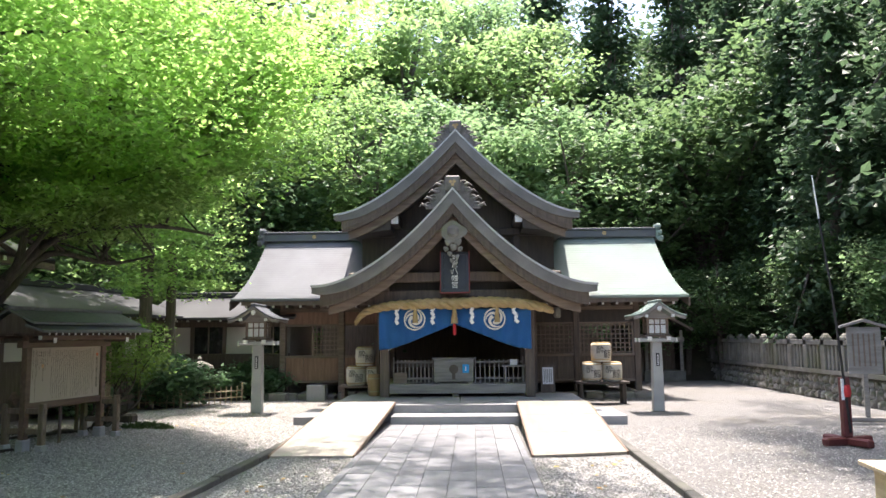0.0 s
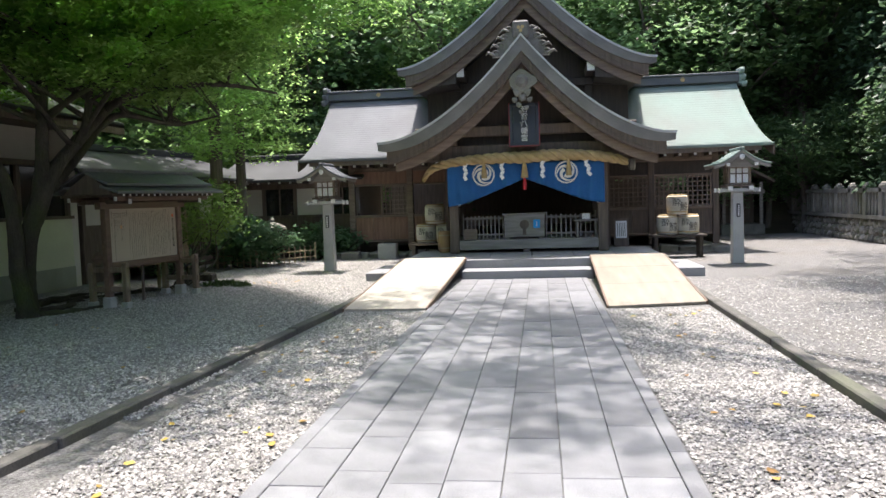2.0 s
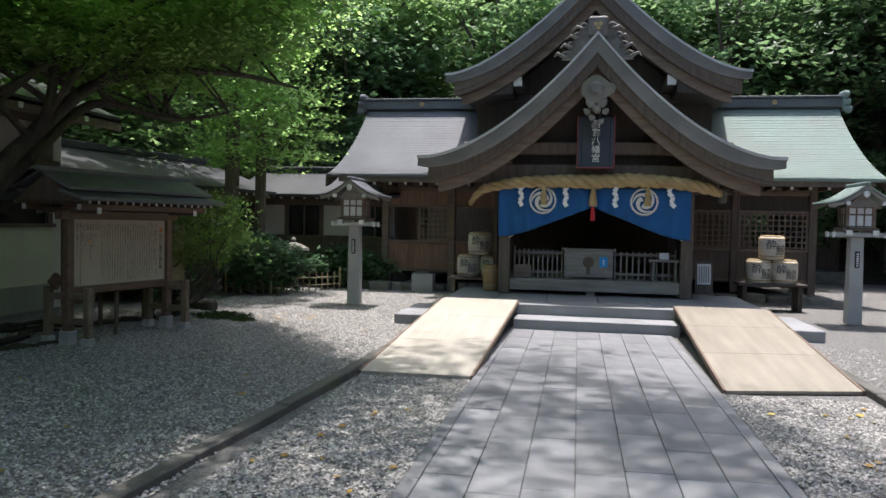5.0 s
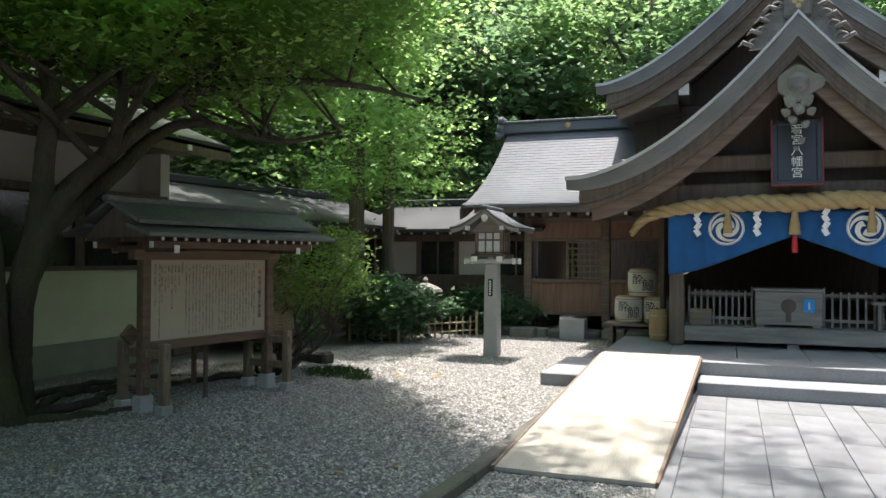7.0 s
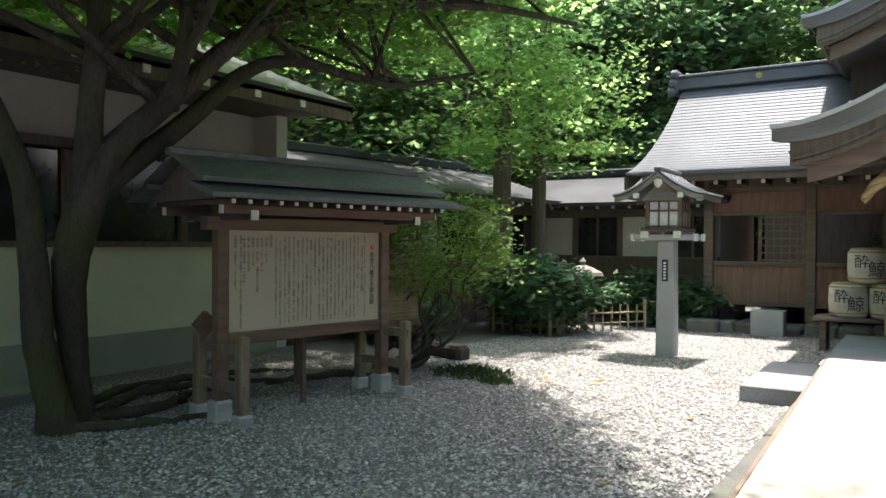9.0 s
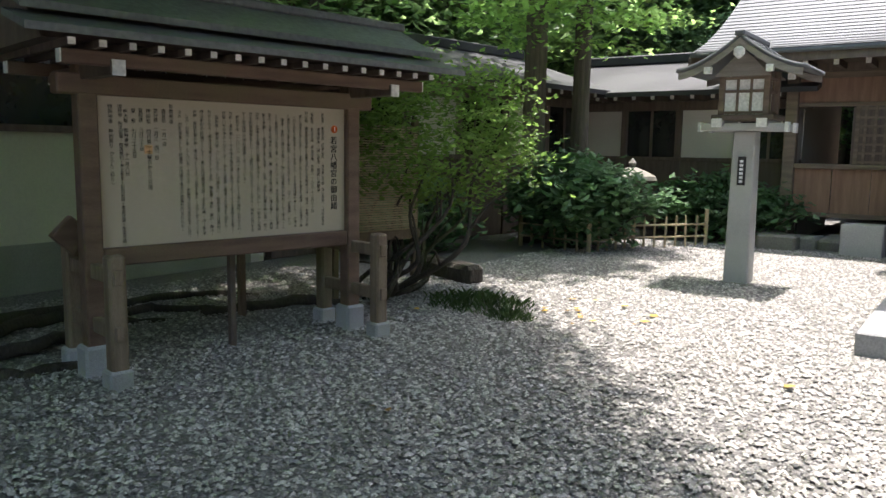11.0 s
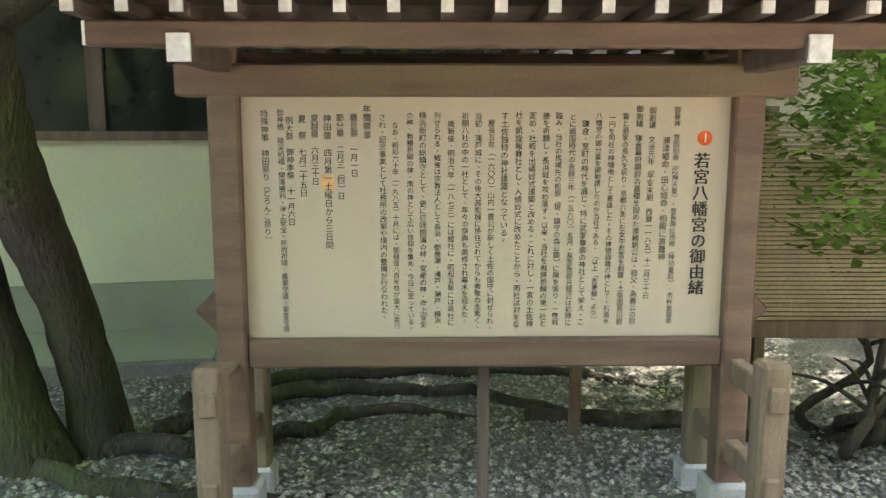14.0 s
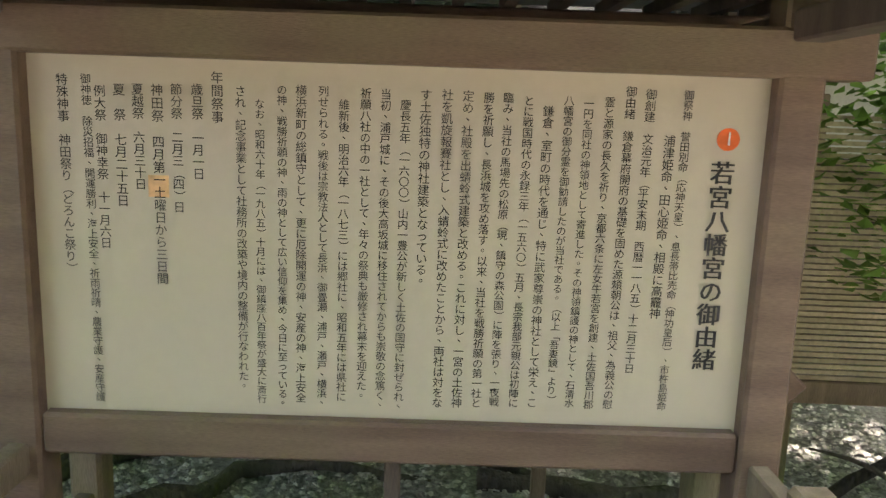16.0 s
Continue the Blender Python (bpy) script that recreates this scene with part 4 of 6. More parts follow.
def prism_taper(a, b, z0, z1):
    bm = BM()
    vs = [bm.verts.new((sx * r, sy * r, z)) for z, r in ((z0, a), (z1, b)) for sx, sy in ((-1, -1), (1, -1), (1, 1), (-1, 1))]
    for f in ((3, 2, 1, 0), (4, 5, 6, 7), (0, 1, 5, 4), (1, 2, 6, 5), (2, 3, 7, 6), (3, 0, 4, 7)):
        bm.faces.new([vs[i] for i in f])
    bmesh.ops.bevel(bm, geom=list(bm.edges), offset=0.012, segments=1, affect="EDGES")
    return bm


lantern(-4.42, 16.34, COPPER, "granite post lantern with silvery copper roof and paper box")
lantern(4.16, 16.34, COPPER_GREEN, "granite post lantern with green copper roof and paper box")

# ---- notice board ----
BL, BR = Vector((-6.318, 10.9, 0)), Vector((-6.031, 12.492, 0))
BANG = math.degrees(math.atan2(BR.y - BL.y, BR.x - BL.x))
MB = pose(BL.x, BL.y, 0, 0, 0, BANG)
BW = (BR - BL).length
B0, B1 = 0.69, 1.5
notice = thing("notice_board", "large roofed wooden notice board with cream panel and vertical script", "notice board", MB)
panel = part("panel", bx(-0.02, 0.0, B0 - 0.02, BW + 0.02, 0.02, B1 + 0.02), BOARD, notice, "cream painted panel")
part("bottom_rail", bx(-0.0, -0.035, B0 - 0.1, BW, 0.05, B0, 0.008), WOOD_FRAME, notice)
part("top_rail", bx(-0.2, -0.05, B1, BW + 0.2, 0.06, B1 + 0.105, 0.008), WOOD_FRAME, notice)
for s, x in ((-1, -0.05), (1, BW + 0.05)):
    part("post", bx(x - 0.05, -0.045, 0.05, x + 0.05, 0.055, B1 + 0.2, 0.008), WOOD_FRAME, notice)
    part("post_base", bx(x - 0.075, -0.07, -0.05, x + 0.075, 0.08, 0.17, 0.015), GRANITE, notice, "pale stone post base")
    for sy in (-1, 1):
        part("stay_post", bx(x - 0.045, sy * 0.31 - 0.045, 0.04, x + 0.045, sy * 0.31 + 0.045, 0.69, 0.012), WOOD_POST, notice, "light weathered stay post")
        part("stay_base", bx(x - 0.065, sy * 0.31 - 0.06, -0.05, x + 0.06, sy * 0.31 + 0.06, 0.1, 0.012), GRANITE, notice)
    part("tie_end", box(BM(), -0.075, -0.03, -0.075, 0.075, 0.03, 0.075, 0.006, pose(x + s * 0.06, 0.13, 0.76, 0, 45, 0)), WOOD_FRAME, notice, "brown pointed tie end")
    for z in (0.25, 0.54):
        part("tie_beam", bx(x - 0.025, -0.37, z, x + 0.025, 0.37, z + 0.08, 0.006), WOOD_POST, notice)
    part("roof_bracket", bx(x - 0.035, -0.46, B1 + 0.075, x + 0.035, 0.46, B1 + 0.142, 0.006), WOOD_DARK, notice)
    for sy in (-1, 1):
        part("bracket_end", bx(x - 0.029, sy * 0.462 - 0.006, B1 + 0.07, x + 0.033, sy * 0.462 + 0.006, B1 + 0.144), WHITE, notice, "white painted bracket end")
        
part("middle_stake", bx(BW / 2 - 0.02, 0.06, 0.0, BW / 2 + 0.02, 0.1, B0, 0.004), WOOD_DARK, notice)
for sy in (-1, 1):
    part("eave_purlin", bx(-0.3, sy * 0.42 - 0.03, B1 + 0.112, BW + 0.3, sy * 0.42 + 0.03, B1 + 0.18, 0.006), WOOD_FRAME, notice)
    for xe in (-0.303, BW + 0.303):
        part("purlin_end", bx(xe - 0.004, sy * 0.42 - 0.026, B1 + 0.115, xe + 0.004, sy * 0.42 + 0.026, B1 + 0.177), WHITE, notice, "white painted purlin end")
    for i in range(17):
        x = -0.29 + i * (BW + 0.56) / 16
        part("rafter", bx(x - 0.016, min(sy * 0.02, sy * 0.56), B1 + 0.182, x + 0.016, max(sy * 0.02, sy * 0.56), B1 + 0.216), WOOD_DARK, notice)
        part("rafter_end", bx(x - 0.016, sy * 0.56 - 0.006, B1 + 0.184, x + 0.016, sy * 0.56 + 0.006, B1 + 0.215), WHITE, notice, "white painted rafter end")
    def lower(u, v):
        return (-0.5 + (BW + 1.0) * u, sy * (0.64 - 0.32 * v), B1 + 0.255 + 0.09 * v)
    def upper(u, v):
        return (-0.46 + (BW + 0.92) * u, sy * (0.44 - 0.44 * v), B1 + 0.375 + 0.2 * v ** 1.1)
    part("lower_roof", sheet(BM(), 1, 3, lower, 0.035), SIGNROOF, notice, "dull green copper lower roof")
    part("upper_roof", sheet(BM(), 1, 5, upper, 0.035), SIGNROOF, notice, "dull green copper upper roof")
part("roof_core", prism(BM(), [(-0.45, B1 + 0.218), (0.45, B1 + 0.218), (0.3, B1 + 0.34), (0.0, B1 + 0.52), (-0.3, B1 + 0.34)], -0.38, BW + 0.38, "x"), WOOD_DARK, notice)
part("ridge", bx(-0.5, -0.05, B1 + 0.555, BW + 0.5, 0.05, B1 + 0.61, 0.012), SIGNROOF, notice)
# ---- porch things ----
def swag(side):
    """One half of the parted curtain, gathered up towards the middle."""
    bm = BM()
    def f(u, v):
        x = XC + side * (0.02 + 1.6 * u)
        low = 1.36 + 0.5 * (1 - u) ** 1.6 + 0.03 * math.sin(u * 5)
        z = 2.2 + (low - 2.2) * v
        fold = 0.018 * math.sin(u * 42 + v * 2) * (0.3 + v) + 0.05 * v * math.sin(u * 9 + side)
        return (x, 16.06 + fold, z)
    sheet(bm, 60, 14, f, 0.006, (0, 1, 0))
    return bm


curtain = thing("porch_curtain", "indigo blue parted shrine curtain with white whorl crests", "curtain")
for s in (-1, 1):
    part("curtain_half", swag(s), BLUE, curtain, "", True)
    cx, cz = XC + s * 0.85, 1.97
    ring = BM()
    n = 40
    for r0, r1 in ((0.225, 0.2), (0.235, 0.23)):
        va = [ring.verts.new((cx + r0 * math.cos(6.2832 * i / n), 16.0, cz + r0 * math.sin(6.2832 * i / n))) for i in range(n)]
        vb = [ring.verts.new((cx + r1 * math.cos(6.2832 * i / n), 16.0, cz + r1 * math.sin(6.2832 * i / n))) for i in range(n)]
        for i in range(n):
            ring.faces.new((va[i], va[(i + 1) % n], vb[(i + 1) % n], vb[i]))
    part("crest_ring", ring, CLOTH_WHITE, curtain, "white crest ring")
    for k in range(3):
        bm = BM()
        rows = []
        for i in range(16):
            t = i / 15
            a = k * 2.094 + t * 3.3
            r = 0.05 + 0.14 * t
            w = 0.045 * (1 - t) ** 0.7 + 0.004
            rows.append([bm.verts.new((cx + (r + q) * math.cos(a), 15.998, cz + (r + q) * math.sin(a))) for q in (-w, w)])
        for a, b in zip(rows, rows[1:]):
            bm.faces.new((a[0], a[1], b[1], b[0]))
        part("crest_comma", bm, CLOTH_WHITE, curtain, "white comma of the crest")

rope = thing("straw_rope", "thick twisted golden rice-straw rope hung above the porch curtain", "rope")
base_pts, base_r = smooth_path([(-2.25, 16.0, 1.9), (-2.02, 15.98, 2.14), (-1.5, 15.95, 2.26), (-0.7, 15.94, 2.3), (XC, 15.94, 2.3), (0.55, 15.94, 2.33), (1.3, 15.95, 2.28), (1.75, 15.97, 2.2), (1.95, 15.99, 2.12)], [0.05, 0.075, 0.09, 0.105, 0.115, 0.11, 0.1, 0.09, 0.06], 10)
for strand in range(3):
    pts, acc = [], 0.0
    for i, p in enumerate(base_pts):
        acc += (base_pts[i] - base_pts[i - 1]).length if i else 0
        a = acc * 11 + strand * 2.094
        pts.append(p + Vector((0, math.cos(a), math.sin(a))) * base_r[i] * 0.55)
    part("strand", tube(BM(), pts, [r * 0.62 for r in base_r], 8), STRAW, rope, "", True)
for dx, lean in ((-1.22, 0.0), (-0.46, 0.0), (0.37, 0.0), (1.24, 0.25)):
    ob = thing("paper_streamer", "white zigzag paper streamer hanging from the straw rope", "paper streamer", pose(XC + dx, 15.93, 2.22, 0, math.degrees(lean) * -1, 0), group="streamers on the rope")
    for k in range(4):
        o = 0.03 * (-1) ** k
        part("fold", bx(-0.035, 0.004 * (k % 2), -0.1, 0.035, 0.004 * (k % 2) + 0.003, 0.0, m=pose(o, 0, -0.088 * k, 0, 32 * (-1) ** k, 0)), PAPER, ob)
for dx in (-0.83, 0.9):
    ob = thing("straw_tassel", "short golden straw tassel hanging from the rope", "tassel", pose(XC + dx, 15.92, 2.24), group="straw tassels on the rope")
    part("straw", lathe(BM(), [(0.06, -0.34), (0.05, -0.2), (0.03, -0.06), (0.035, 0.0)], 10), STRAW, ob)
ob = thing("centre_tassel", "golden tassel with red cord at the curtain's middle", "tassel", pose(XC, 15.95, 2.2))
part("tassel_body", lathe(BM(), [(0.075, -0.32), (0.065, -0.2), (0.04, -0.05), (0.04, 0.0)], 12), STRAW, ob)
part("red_cord", lathe(BM(), [(0.035, -0.56), (0.04, -0.48), (0.025, -0.33)], 10), RED, ob, "red cord tassel")

plaque = thing("name_plaque", "black lacquered name plaque with red frame and pale characters", "plaque", pose(XC + 0.02, 15.78, 2.52, -9, 0, 0))
part("tablet", bx(-0.23, 0.0, 0.06, 0.23, 0.03, 0.84), BLACK, plaque)
for x0, z0, x1, z1 in ((-0.3, 0, -0.23, 0.88), (0.23, 0, 0.3, 0.88), (-0.3, 0, 0.3, 0.06), (-0.3, 0.82, 0.3, 0.88)):
    part("frame_bar", bx(x0, -0.02, z0, x1, 0.04, z1, 0.008), BLACK, plaque)
for x0, z0, x1, z1 in ((-0.315, 0, -0.295, 0.9), (0.295, 0, 0.315, 0.9), (-0.3, -0.012, 0.3, 0.008)):
    part("red_edge", bx(x0, -0.025, z0, x1, 0.02, z1), DULL_RED, plaque, "red lacquer edge")

box_ = thing("offering_box", "pale grey wooden offering box with round crest and blue card", "offering box", pose(XC - 0.04, 16.5, 0.6))
part("body", bx(-0.43, 0, 0.03, 0.43, 0.5, 0.5, 0.01), WOOD_GREY, box_)
part("top_rim", bx(-0.45, -0.02, 0.5, 0.45, 0.52, 0.54, 0.008), WOOD_GREY, box_)
for s in (-1, 1):
    part("foot", bx(s * 0.36 - 0.05, 0, 0, s * 0.36 + 0.05, 0.5, 0.03), WOOD_GREY, box_)
part("crest", lathe(BM(), [(0.1, 0), (0.1, 0.012)], 20, m=pose(0, 0.0, 0.3, 90, 0, 0)), WOOD_DARK, box_, "dark round crest")
part("crest_stem", bx(-0.035, -0.01, 0.08, 0.035, 0.004, 0.22), WOOD_DARK, box_)
card = part("card", bx(0.19, -0.014, 0.22, 0.33, -0.002, 0.4), material("bright blue card", (0.02, 0.3, 0.7), (0.03, 0.36, 0.78), 0.5, 3, 50, 0.0), box_, "blue card with white figure")
part("card_figure", bx(0.25, -0.018, 0.26, 0.27, -0.0145, 0.36), PAPER, card)

for side, (xa, xb) in enumerate(((-1.5, -0.64), (0.3, 1.34))):
    ob = thing("porch_rail", "low grey wooden picket rail across the porch floor", "rail", pose(xa, 16.75, 0.6), group="porch picket rails")
    w = xb - xa
    for z in (0.07, 0.42):
        part("rail_bar", bx(0, 0, z, w, 0.03, z + 0.045, 0.004), WOOD_GREY, ob)
    n = 10
    for i in range(n + 1):
        x = w * i / n
        part("picket", bx(x - 0.015, -0.015, 0.0, x + 0.015, 0.0, 0.5 if i % n else 0.56, 0.003), WOOD_GREY, ob)
ob = thing("dark_notice", "small dark wooden notice leaning on the porch floor", "notice", pose(-1.33, 16.45, 0.6, -12, 0, 0))
part("board", bx(-0.15, 0, 0.0, 0.15, 0.02, 0.24, 0.004), WOOD_BEAM, ob)
part("foot", bx(-0.12, 0.02, 0.0, 0.12, 0.06, 0.02), WOOD_BEAM, ob)
ob = thing("side_stand", "small grey wooden stand with rail on the porch", "stand", pose(0.95, 16.5, 0.6))
for x in (0.0, 0.38):
    part("leg", bx(x - 0.02, 0, 0, x + 0.02, 0.2, 0.34, 0.004), WOOD_GREY, ob)
part("top", bx(-0.08, -0.02, 0.34, 0.48, 0.22, 0.38, 0.005), WOOD_GREY, ob)
part("pale_card", bx(0.1, 0.05, 0.38, 0.26, 0.06, 0.5), PAPER, ob, "pale card")

CASKWOOD = material("orange-brown cask timber", (0.36, 0.22, 0.1), (0.47, 0.31, 0.16), 0.65, 3, 90, 0.2, (6, 6, 0.6))
bucket = thing("wooden_bucket", "tall pale wooden cask standing by the porch post", "bucket", pose(-1.93, 16.7, 0.33))
part("body", lathe(BM(), [(0.115, 0), (0.135, 0.06), (0.145, 0.25), (0.13, 0.42), (0.125, 0.45)], 20), CASKWOOD, bucket)
for z in (0.08, 0.36):
    part("hoop", lathe(BM(), [(0.145, z), (0.148, z + 0.015), (0.145, z + 0.03)], 20), BAMBOO, bucket)
part("lid", lathe(BM(), [(0.12, 0.45), (0.12, 0.465)], 20), CASKWOOD, bucket)


CASK = material("woven straw-white cask wrap", (0.55, 0.52, 0.44), (0.66, 0.63, 0.55), 0.85, 3, 90, 0.3, (1, 1, 3))


def cask(x, y, z, a, group):
    ob = thing("sake_cask", "straw-wrapped white sake cask with bold black brushed characters", "cask", pose(x, y, z, 0, 0, a), group=group)
    part("wrap", lathe(BM(), [(0.2, 0), (0.228, 0.03), (0.24, 0.2), (0.235, 0.4), (0.205, 0.435)], 22), CASK, ob, "", True)
    part("lid_cord", lathe(BM(), [(0.21, 0.435), (0.2, 0.455), (0.12, 0.46)], 20), STRAW, ob, "straw cord lid")
    for z0 in (0.05, 0.39):
        part("cord", lathe(BM(), [(0.232, z0), (0.244, z0 + 0.01), (0.232, z0 + 0.02)], 20), STRAW, ob)
    def wrap(shift, high):
        return lambda x, y: (0.246 * math.sin((x + shift) / 0.24), -0.246 * math.cos((x + shift) / 0.24), high + y)
    script_part("character", [("酔", 0.19, wrap(-0.095, 0.27))], INK, ob, "brushed black character")
    script_part("character", [("鯨", 0.22, wrap(0.085, 0.17))], INK, ob, "brushed black character")
    return ob


bench_y = 18.25
for g, xs, z in (("casks west of the porch", (-2.56, -2.08, -2.34), 0.46), ("casks east of the porch", (3.07, 3.55, 3.3), 0.52)):
    ob = thing("cask_bench", "low dark wooden bench under the stacked sake casks", "bench", pose(xs[0] + 0.22, bench_y, 0))
    # east bench gets the darker timber, its shade put into the colour
    plank = WOOD_BEAM if xs[0] < 0 else WOOD_SHADED
    part("top", bx(-0.62, -0.28, z - 0.05, 0.62, 0.28, z, 0.008), plank, ob)
    for sx in (-1, 1):
        part("leg", bx(sx * 0.5 - 0.04, -0.22, 0.0, sx * 0.5 + 0.04, 0.22, z - 0.05, 0.006), plank, ob)
    cask(xs[0], bench_y, z, 6, g)
    cask(xs[1], bench_y, z, -4, g)
    cask(xs[2], bench_y, z + 0.46, 10, g)

# plaque characters
for i, ch in enumerate("若宮八幡宮"):
    script_part("character", [(ch, 0.15, lambda x, y, i=i: (x, -0.004, 0.75 - i * 0.148 + y))], CLOTH_WHITE, plaque, "pale carved character")

ob = thing("stone_block", "pale cut stone block before the wing wall", "stone block", pose(-3.75, 19.45, 0))
part("block", bx(-0.24, -0.16, -0.02, 0.24, 0.16, 0.4, 0.015), GRANITE, ob)
ob = thing("stone_block", "low grey stone block beside the wing post", "stone block", pose(-4.75, 19.5, 0))
part("block", bx(-0.24, -0.18, -0.02, 0.24, 0.18, 0.2, 0.03), OLDSTONE, ob)
ob = thing("paper_notice", "white paper notice on a dark stand beside the porch", "notice", pose(1.95, 17.4, 0.33, -6, 0, 0))
part("stand", bx(-0.16, 0.01, 0, 0.16, 0.03, 0.62), WOOD_DARK, ob)
part("paper", bx(-0.12, 0.0, 0.18, 0.12, 0.012, 0.56), PAPER, ob)
for k in range(5):
    part("writing_bar", bx(-0.09 + k * 0.04, -0.004, 0.22, -0.075 + k * 0.04, 0.001, 0.52), OLDSTONE, ob)
ob = thing("hanging_lantern", "small dark hanging lantern under the porch eave", "lantern", pose(2.15, 17.0, 2.0))
part("body", lathe(BM(), [(0.06, 0), (0.08, 0.03), (0.08, 0.2), (0.06, 0.23)], 6), OLDSTONE, ob)
part("cap", lathe(BM(), [(0.13, 0.23), (0.03, 0.32)], 6), WOOD_DARK, ob)
part("chain", lathe(BM(), [(0.008, 0.32), (0.008, 0.65)], 6), BLACK, ob)

# ---- east side: stone fence, banner stand, signs, bench ----
FX0, FY0, FX1, FY1 = 9.0, 10.0, 9.35, 31.0


def along_fence(y):
    return FX0 + (FX1 - FX0) * (y - FY0) / (FY1 - FY0)


fence = thing("stone_fence", "lichened stone baluster fence on a rough stone retaining wall", "fence", kind="structure")
part("wall_core", prism(BM(), [(along_fence(-4) + 0.12, -0.1), (13.0, -0.1), (13.0, 0.6), (along_fence(-4) + 0.12, 0.6)], -4, 31.2), KERB, fence, "dark earth and stone behind the face")
y = -4.0
st_rng = random.Random(5)
stone_shapes = []
for k in range(6):
    bm = BM()
    r = random.Random(40 + k)
    bmesh.ops.create_icosphere(bm, subdivisions=1, radius=1.0)
    for v in bm.verts:
        v.co *= r.uniform(0.82, 1.12)
    me = bpy.data.meshes.new("stone")
    bm.to_mesh(me)
    bm.free()
    me.materials.append(STONEWALL)
    stone_shapes.append(me)
count = 0
y = 11.0
while y < 31 and count < 260:
    for course in range(3):
        w = st_rng.uniform(0.2, 0.36)
        o = new("stone", stone_shapes[count % 6])
        o.parent = fence
        o.matrix_world = pose(along_fence(-4) + 0.12 + course * 0.03, y + course * 0.1, 0.09 + course * 0.2, st_rng.uniform(0, 360), st_rng.uniform(-20, 20), 0) @ Matrix.Diagonal((0.16, w * 0.62, 0.135, 1))
        count += 1
    y += 0.3
part("base_rail", prism(BM(), [(along_fence(-4) + 0.02, 0.62), (along_fence(-4) + 0.28, 0.62), (along_fence(-4) + 0.28, 0.72), (along_fence(-4) + 0.02, 0.72)], -4, 31), OLDSTONE, fence)
part("top_rail", prism(BM(), [(along_fence(-4) + 0.05, 1.32), (along_fence(-4) + 0.24, 1.32), (along_fence(-4) + 0.24, 1.44), (along_fence(-4) + 0.05, 1.44)], -4, 31), OLDSTONE, fence)
i = 0
while True:
    y = 8.0 + i * 1.0
    if y > 31:
        break
    x = along_fence(-4) + 0.15
    bm = box(BM(), x - 0.1, y - 0.1, 0.62, x + 0.1, y + 0.1, 1.52, 0.012)
    lathe(bm, [(0.1, 1.52), (0.085, 1.56), (0.03, 1.6)], 8, (x, y, 0))
    part("fence_post", bm, OLDSTONE, fence)
    for k in range(1, 5):
        part("baluster", bx(x - 0.05, y + k * 0.2 - 0.05, 0.72, x + 0.05, y + k * 0.2 + 0.05, 1.32, 0.01), OLDSTONE, fence)
    i += 1

MAROON = material("dark red painted timber", (0.1, 0.022, 0.02), (0.15, 0.035, 0.03), 0.55, 4, 60, 0.15)
ob = thing("banner_pole_stand", "dark red wooden cross-foot stand holding a tall banner pole", "pole stand", pose(5.62, 11.15, 0))
for a in (20, 110):
    part("foot", box(BM(), -0.42, -0.06, 0.02, 0.42, 0.06, 0.13, 0.02, pose(0, 0, 0, 0, 0, a)), MAROON, ob)
part("upright", bx(-0.06, -0.06, 0.13, 0.06, 0.06, 0.98, 0.01), MAROON, ob)
part("pole", tube(BM(), [(0.02, -0.07, 0.2), (-0.12, -0.07, 2.2), (-0.24, -0.07, 3.3)], [0.02, 0.018, 0.014], 8), BLACK, ob, "thin dark pole")
part("pole_tip", tube(BM(), [(-0.24, -0.07, 3.3), (-0.3, -0.07, 3.95)], [0.014, 0.01], 8), WHITE, ob, "white pole tip")
part("red_tie", lathe(BM(), [(0.045, 0), (0.06, 0.05), (0.055, 0.12), (0.04, 0.17)], 10, (0.0, -0.07, 0.7)), RED, ob, "red cloth tie")
part("white_tie", bx(-0.075, -0.09, 0.66, -0.045, -0.06, 0.96), PAPER, ob)
ob = thing("wooden_sign", "grey weathered wooden sign board with small roof on a post", "sign", pose(7.45, 14.2, 0, 0, 0, -12))
part("post", bx(-0.04, 0.0, 0.0, 0.04, 0.06, 1.0, 0.006), WOOD_GREY, ob)
part("board", bx(-0.29, -0.03, 0.86, 0.29, 0.0, 1.72, 0.006), WOOD_GREY, ob)
part("cap", prism(BM(), [(-0.4, 1.7), (0.0, 1.82), (0.4, 1.7), (0.4, 1.74), (0.0, 1.87), (-0.4, 1.74)], -0.1, 0.1), WOOD_GREY, ob)
part("foot", bx(-0.3, -0.06, 0.0, 0.3, 0.12, 0.08, 0.01), WOOD_GREY, ob)
for k in range(5):
    part("writing_bar", bx(-0.2 + k * 0.09, -0.034, 1.0, -0.17 + k * 0.09, -0.03, 1.6), WOOD_BEAM, ob)
ob = thing("bench", "pale wooden slatted bench on the gravel", "bench", pose(3.72, 6.35, 0, 0, 0, -6))
for k in range(4):
    part("slat", bx(0, k * 0.19, 0.41, 1.7, k * 0.19 + 0.175, 0.45, 0.006), WOOD_PALE, ob)
for x in (0.12, 1.5):
    part("leg_frame", bx(x, 0.04, 0.0, x + 0.07, 0.7, 0.41, 0.006), WOOD_PALE, ob)
shed = thing("small_shrine", "small dark timber side shrine beyond the east lantern", "small shrine", pose(6.85, 26.6, 0))
part("floor", bx(-0.7, 0, 0, 0.7, 1.4, 0.35, 0.01), OLDSTONE, shed)
for x in (-0.6, 0.6):
    part("post", bx(x - 0.05, 0.05, 0.35, x + 0.05, 0.15, 1.75, 0.006), WOOD_GREY, shed)
part("rear_wall", bx(-0.65, 1.2, 0.35, 0.65, 1.3, 1.75), WOOD_DARK, shed)
